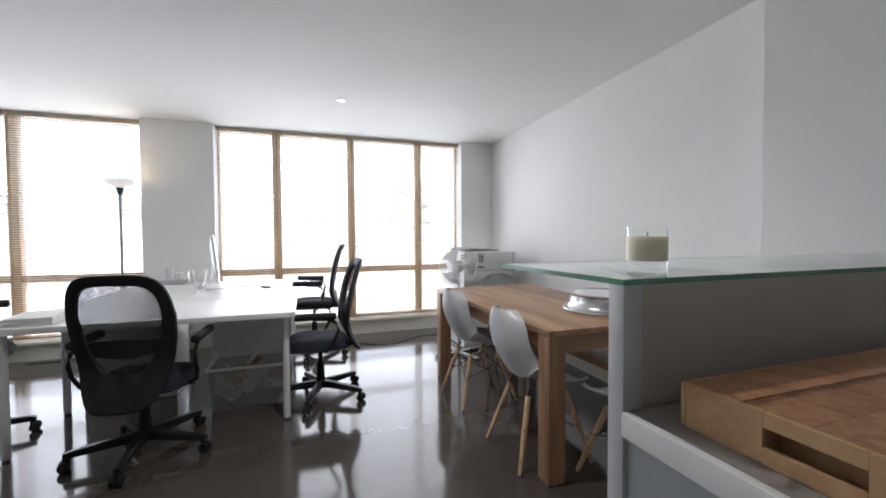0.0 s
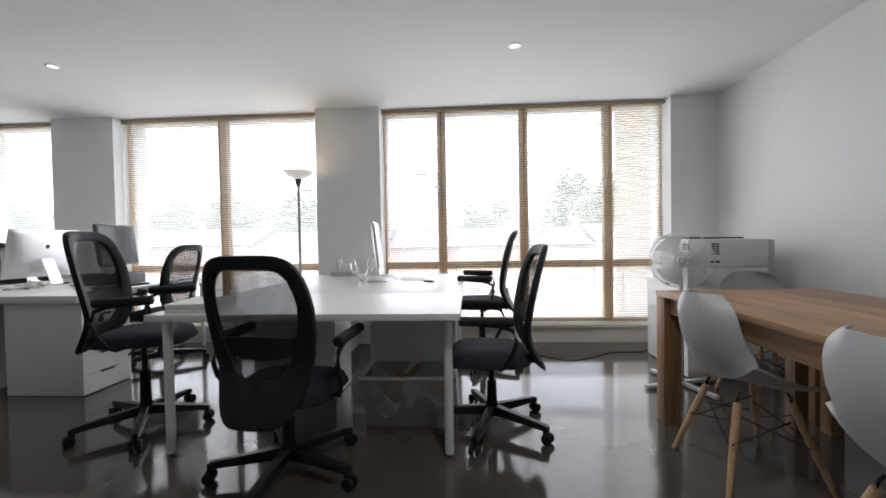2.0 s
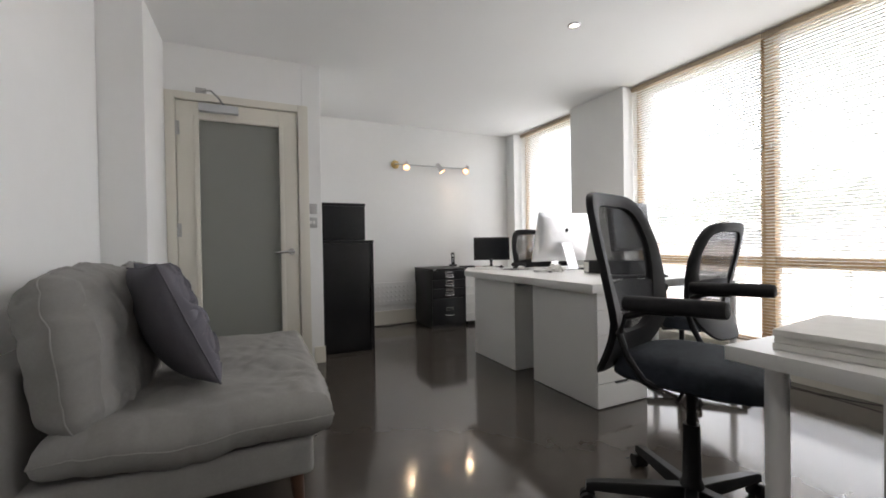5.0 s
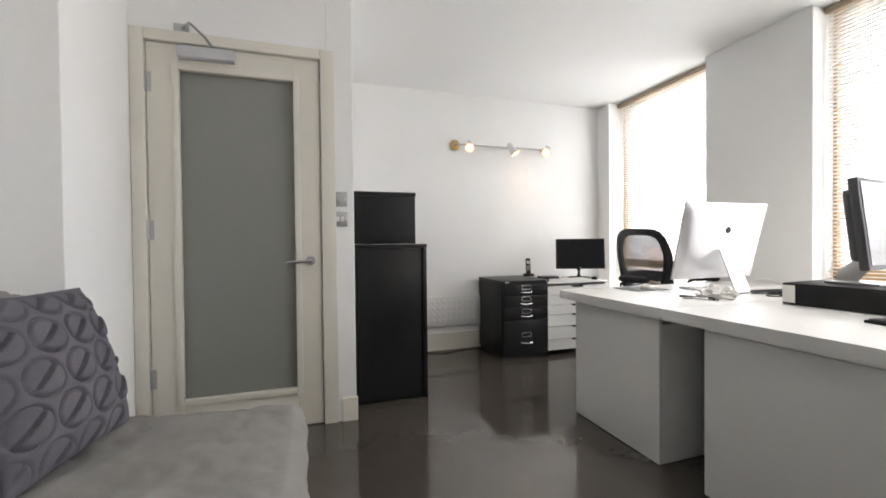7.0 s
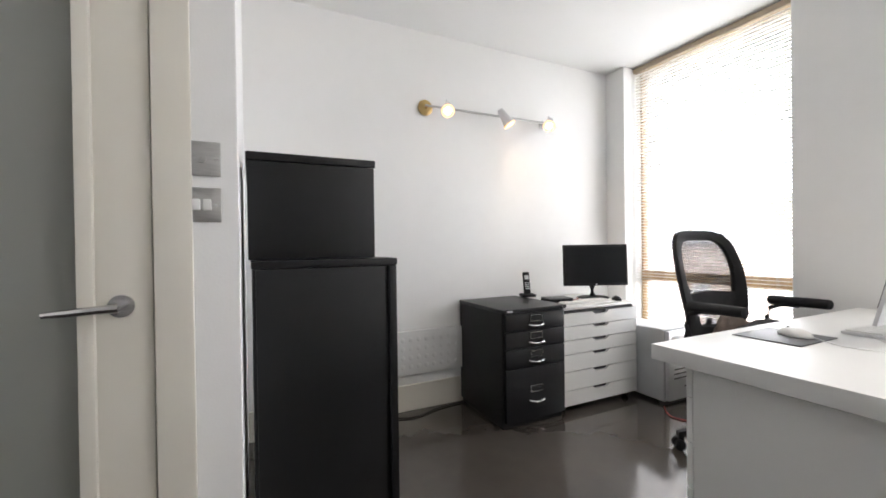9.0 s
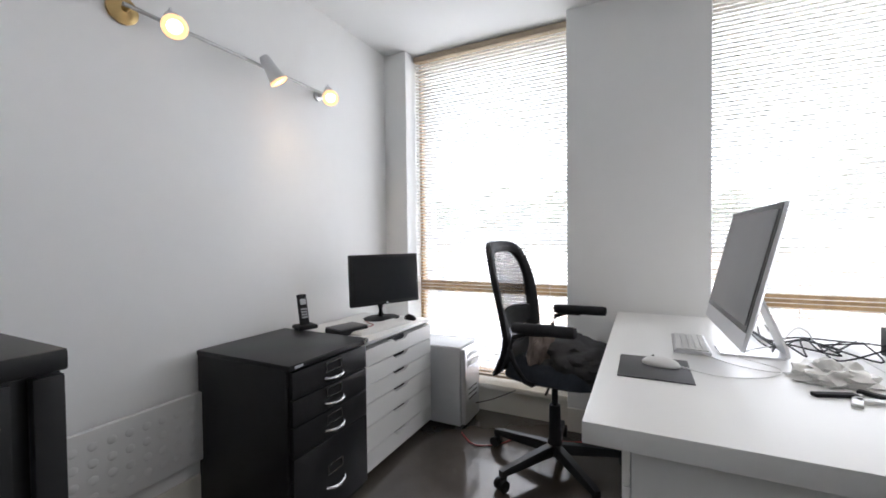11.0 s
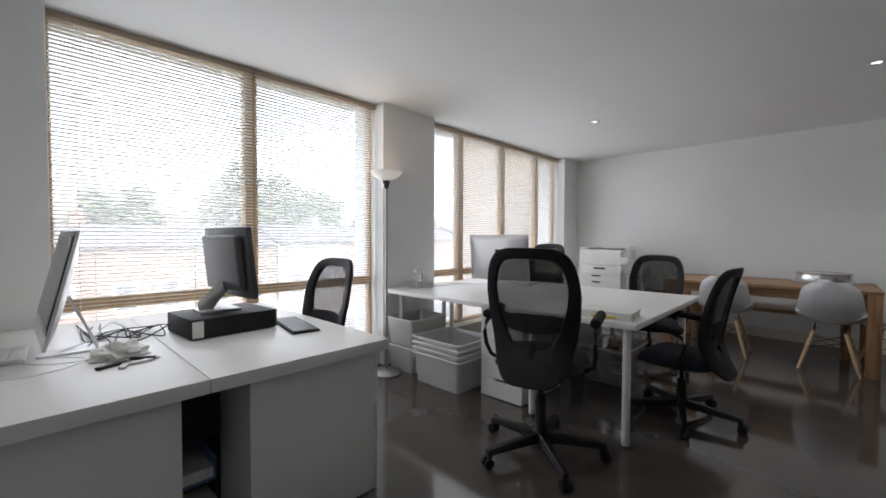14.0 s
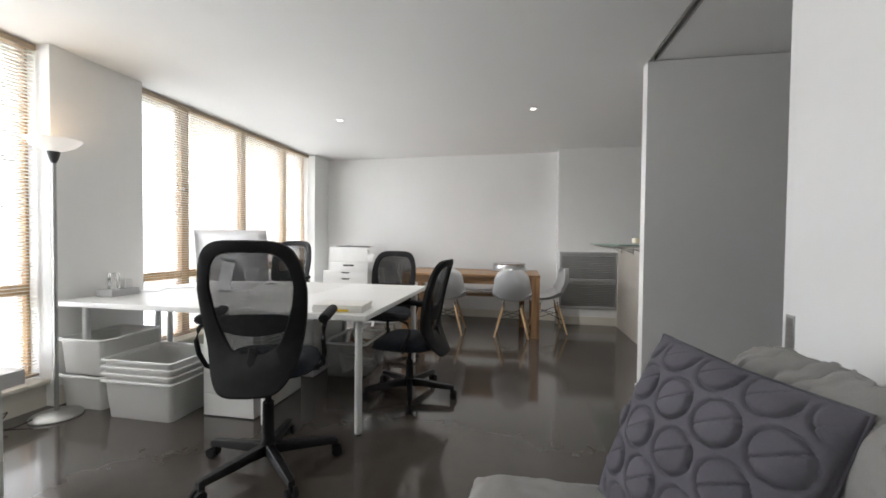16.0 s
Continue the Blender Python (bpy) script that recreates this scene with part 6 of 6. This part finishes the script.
def terrace_house(x, y, w, eaves, ridge, wall, label):
    hs = thing("terraced_house", (x, y, GZ), label, "house", "terraced houses")
    d = 8.0
    part("wall", B((0, w - 0.05, 0, d, 0, eaves)), wall, hs)
    bm = bmesh.new()
    lo = [(-0.1, -0.35, eaves + 0.002), (w + 0.02, -0.35, eaves + 0.002), (w + 0.02, d + 0.35, eaves + 0.002), (-0.1, d + 0.35, eaves + 0.002)]
    v = [bm.verts.new(p) for p in lo] + [bm.verts.new((-0.1, d / 2, ridge)), bm.verts.new((w + 0.02, d / 2, ridge))]
    for f in ((0, 1, 5, 4), (2, 3, 4, 5), (0, 4, 3), (1, 2, 5), (3, 2, 1, 0)):
        bm.faces.new([v[k] for k in f])
    roof = part("roof", bm, SLATE, hs, "grey slate pitched roof", smooth=False)
    part("chimney", B((w - 0.9, w - 0.2, d / 2 - 0.5, d / 2 + 0.5, ridge - 0.6, ridge + 0.8)), wall, roof)
    for k in range(2):
        z = 0.9 + k * 2.75
        if z + 1.6 > eaves:
            continue
        for wx in (w * 0.27, w * 0.72):
            wd = part("window", B((wx - 0.62, wx + 0.62, -0.06, -0.004, z - 0.1, z + 1.65)), WHITEP, hs, "white sash window")
            part("pane", B((wx - 0.52, wx + 0.52, -0.075, -0.0605, z, z + 0.76)), PANE, wd)
            part("pane", B((wx - 0.52, wx + 0.52, -0.075, -0.0605, z + 0.81, z + 1.55)), PANE, wd)
    return hs


random.seed(21)
x = -62.0
k = 0
while x < 46:
    w = random.choice((5.2, 5.6, 6.2))
    e = 5.0 + random.uniform(-0.3, 0.3)
    terrace_house(x, 33 + random.uniform(-0.3, 0.3), w, e, e + 1.5, STUCCO[(k * 2 + (k // 3)) % 3], "two-storey terraced house with a slate roof across the street")
    x += w
    k += 1
tower = thing("apartment_block", (-20, 120, GZ), "distant grey apartment tower above the roofs", "building")
part("wall", B((0, 13, 0, 12, 0, 24)), STUCCO[0], tower)
part("roof", B((0.5, 12.5, 0.5, 11.5, 24.002, 25.2)), SLATE, tower)
for i in range(7):
    for j in range(4):
        part("window", B((1.2 + j * 3, 3.2 + j * 3, -0.1, -0.004, 2 + i * 3.1, 3.6 + i * 3.1)), PANE, tower)


def tree(x, y, h, r, seed):
    random.seed(seed)
    t = thing("tree", (x, y, GZ), "broad leafy tree behind the terraced houses", "tree", "street trees")
    bm = bmesh.new()
    tips = []
    sweep(bm, [(0, 0, 0), (0.1, 0, h * 0.25), (0, 0.1, h * 0.5), (0.1, 0, h * 0.85)], [0.3, 0.24, 0.16, 0.05], n=8)
    for q in range(9):
        a, z0 = q * 2.4, h * (0.3 + 0.06 * q)
        e = Vector((math.cos(a) * r * 0.75, math.sin(a) * r * 0.75, z0 + h * 0.22))
        sweep(bm, [(0.05, 0, z0), (e.x * 0.5, e.y * 0.5, z0 + h * 0.08), e], [0.11, 0.07, 0.025], n=6)
        tips.append(e)
    part("trunk", bm, BARK, t)
    cs = [(e + Vector((random.uniform(-1, 1), random.uniform(-1, 1), random.uniform(-0.5, 1.0))) * r * 0.25, r * random.uniform(0.28, 0.45)) for e in tips for _ in range(3)]
    cs.append((Vector((0, 0, h * 0.85)), r * 0.5))
    vv, ff = [], []
    for c, cr in cs:
        for _ in range(170):
            d = Vector((random.gauss(0, 1), random.gauss(0, 1), random.gauss(0, 0.8))).normalized() * cr * random.uniform(0.55, 1.05)
            p = c + d
            s = random.uniform(0.12, 0.26)
            u = Vector((random.uniform(-1, 1), random.uniform(-1, 1), random.uniform(-1, 1))).normalized() * s
            v = u.cross(Vector((random.uniform(-1, 1), random.uniform(-1, 1), random.uniform(-1, 1)))).normalized() * s * 0.7
            b = len(vv)
            vv += [p - u, p + v, p + u, p - v]
            ff.append((b, b + 1, b + 2, b + 3))
    me = bpy.data.meshes.new("crown")
    me.from_pydata([tuple(q) for q in vv], [], ff)
    me.materials.append(LEAF)
    o = new("crown", me)
    o.parent = t


for i, (x, y, h, r) in enumerate(((13, 46, 11.0, 4.2), (18.5, 44, 9.5, 3.6), (-22, 45, 9.5, 3.8), (-15, 47, 9.0, 3.4), (-29, 44, 8.6, 3.4), (-38, 46, 9.5, 4.0), (2, 48, 8.2, 3.0), (-48, 45, 9.0, 3.6))):
    tree(x, y, h, r, 40 + i)

# projecting brick wing of the same building
BRICKM = bpy.data.materials.new("yellow_stock_brick")
BRICKM.use_nodes = True
nt = BRICKM.node_tree
oi, gi = nt.nodes.new("ShaderNodeObjectInfo"), nt.nodes.new("ShaderNodeNewGeometry")
ad = nt.nodes.new("ShaderNodeMath")
ad.operation = "ADD"
nt.links.new(oi.outputs["Random"], ad.inputs[0])
nt.links.new(gi.outputs["Random Per Island"], ad.inputs[1])
fr = nt.nodes.new("ShaderNodeMath")
fr.operation = "FRACT"
nt.links.new(ad.outputs[0], fr.inputs[0])
cr = nt.nodes.new("ShaderNodeValToRGB")
cr.color_ramp.elements[0].color, cr.color_ramp.elements[1].color = (0.29, 0.225, 0.15, 1), (0.45, 0.37, 0.265, 1)
nt.links.new(fr.outputs[0], cr.inputs[0])
nt.links.new(cr.outputs[0], nt.nodes["Principled BSDF"].inputs["Base Color"])
nt.nodes["Principled BSDF"].inputs["Roughness"].default_value = 0.9
MORTAR = mat("grey_mortar", (0.4, 0.38, 0.34), 0.95, noise_scale=8, var=0.15)
wing = struct("brick_wing", B((2.66, 6.5, 5.52, 7.85, GZ, 9.0)), MORTAR, "projecting yellow brick wing beside the windows", "wall")
bme = to_mesh("brick", B((-0.018, 0.0, -0.105, 0.105, -0.0325, 0.0325), bev=0.003, seg=1), BRICKM, False)
rest = bmesh.new()
n = 0
for c in range(96):
    z = -2.2 + c * 0.075
    for k in range(11):
        y = 5.64 + k * 0.22 - (0.11 if c % 2 else 0)
        if y < 5.63 or y > 7.76:
            continue
        if 0.4 < z < 2.75 and n < 300:
            b = new("brick", bme)
            b.parent, b.location = wing, (2.659, y, z)
            n += 1
        else:
            box(rest, 2.641, 2.659, y - 0.105, y + 0.105, z - 0.0325, z + 0.0325)
tagged(part("brickwork", rest, BRICKM, wing, smooth=False), kind="stuff")
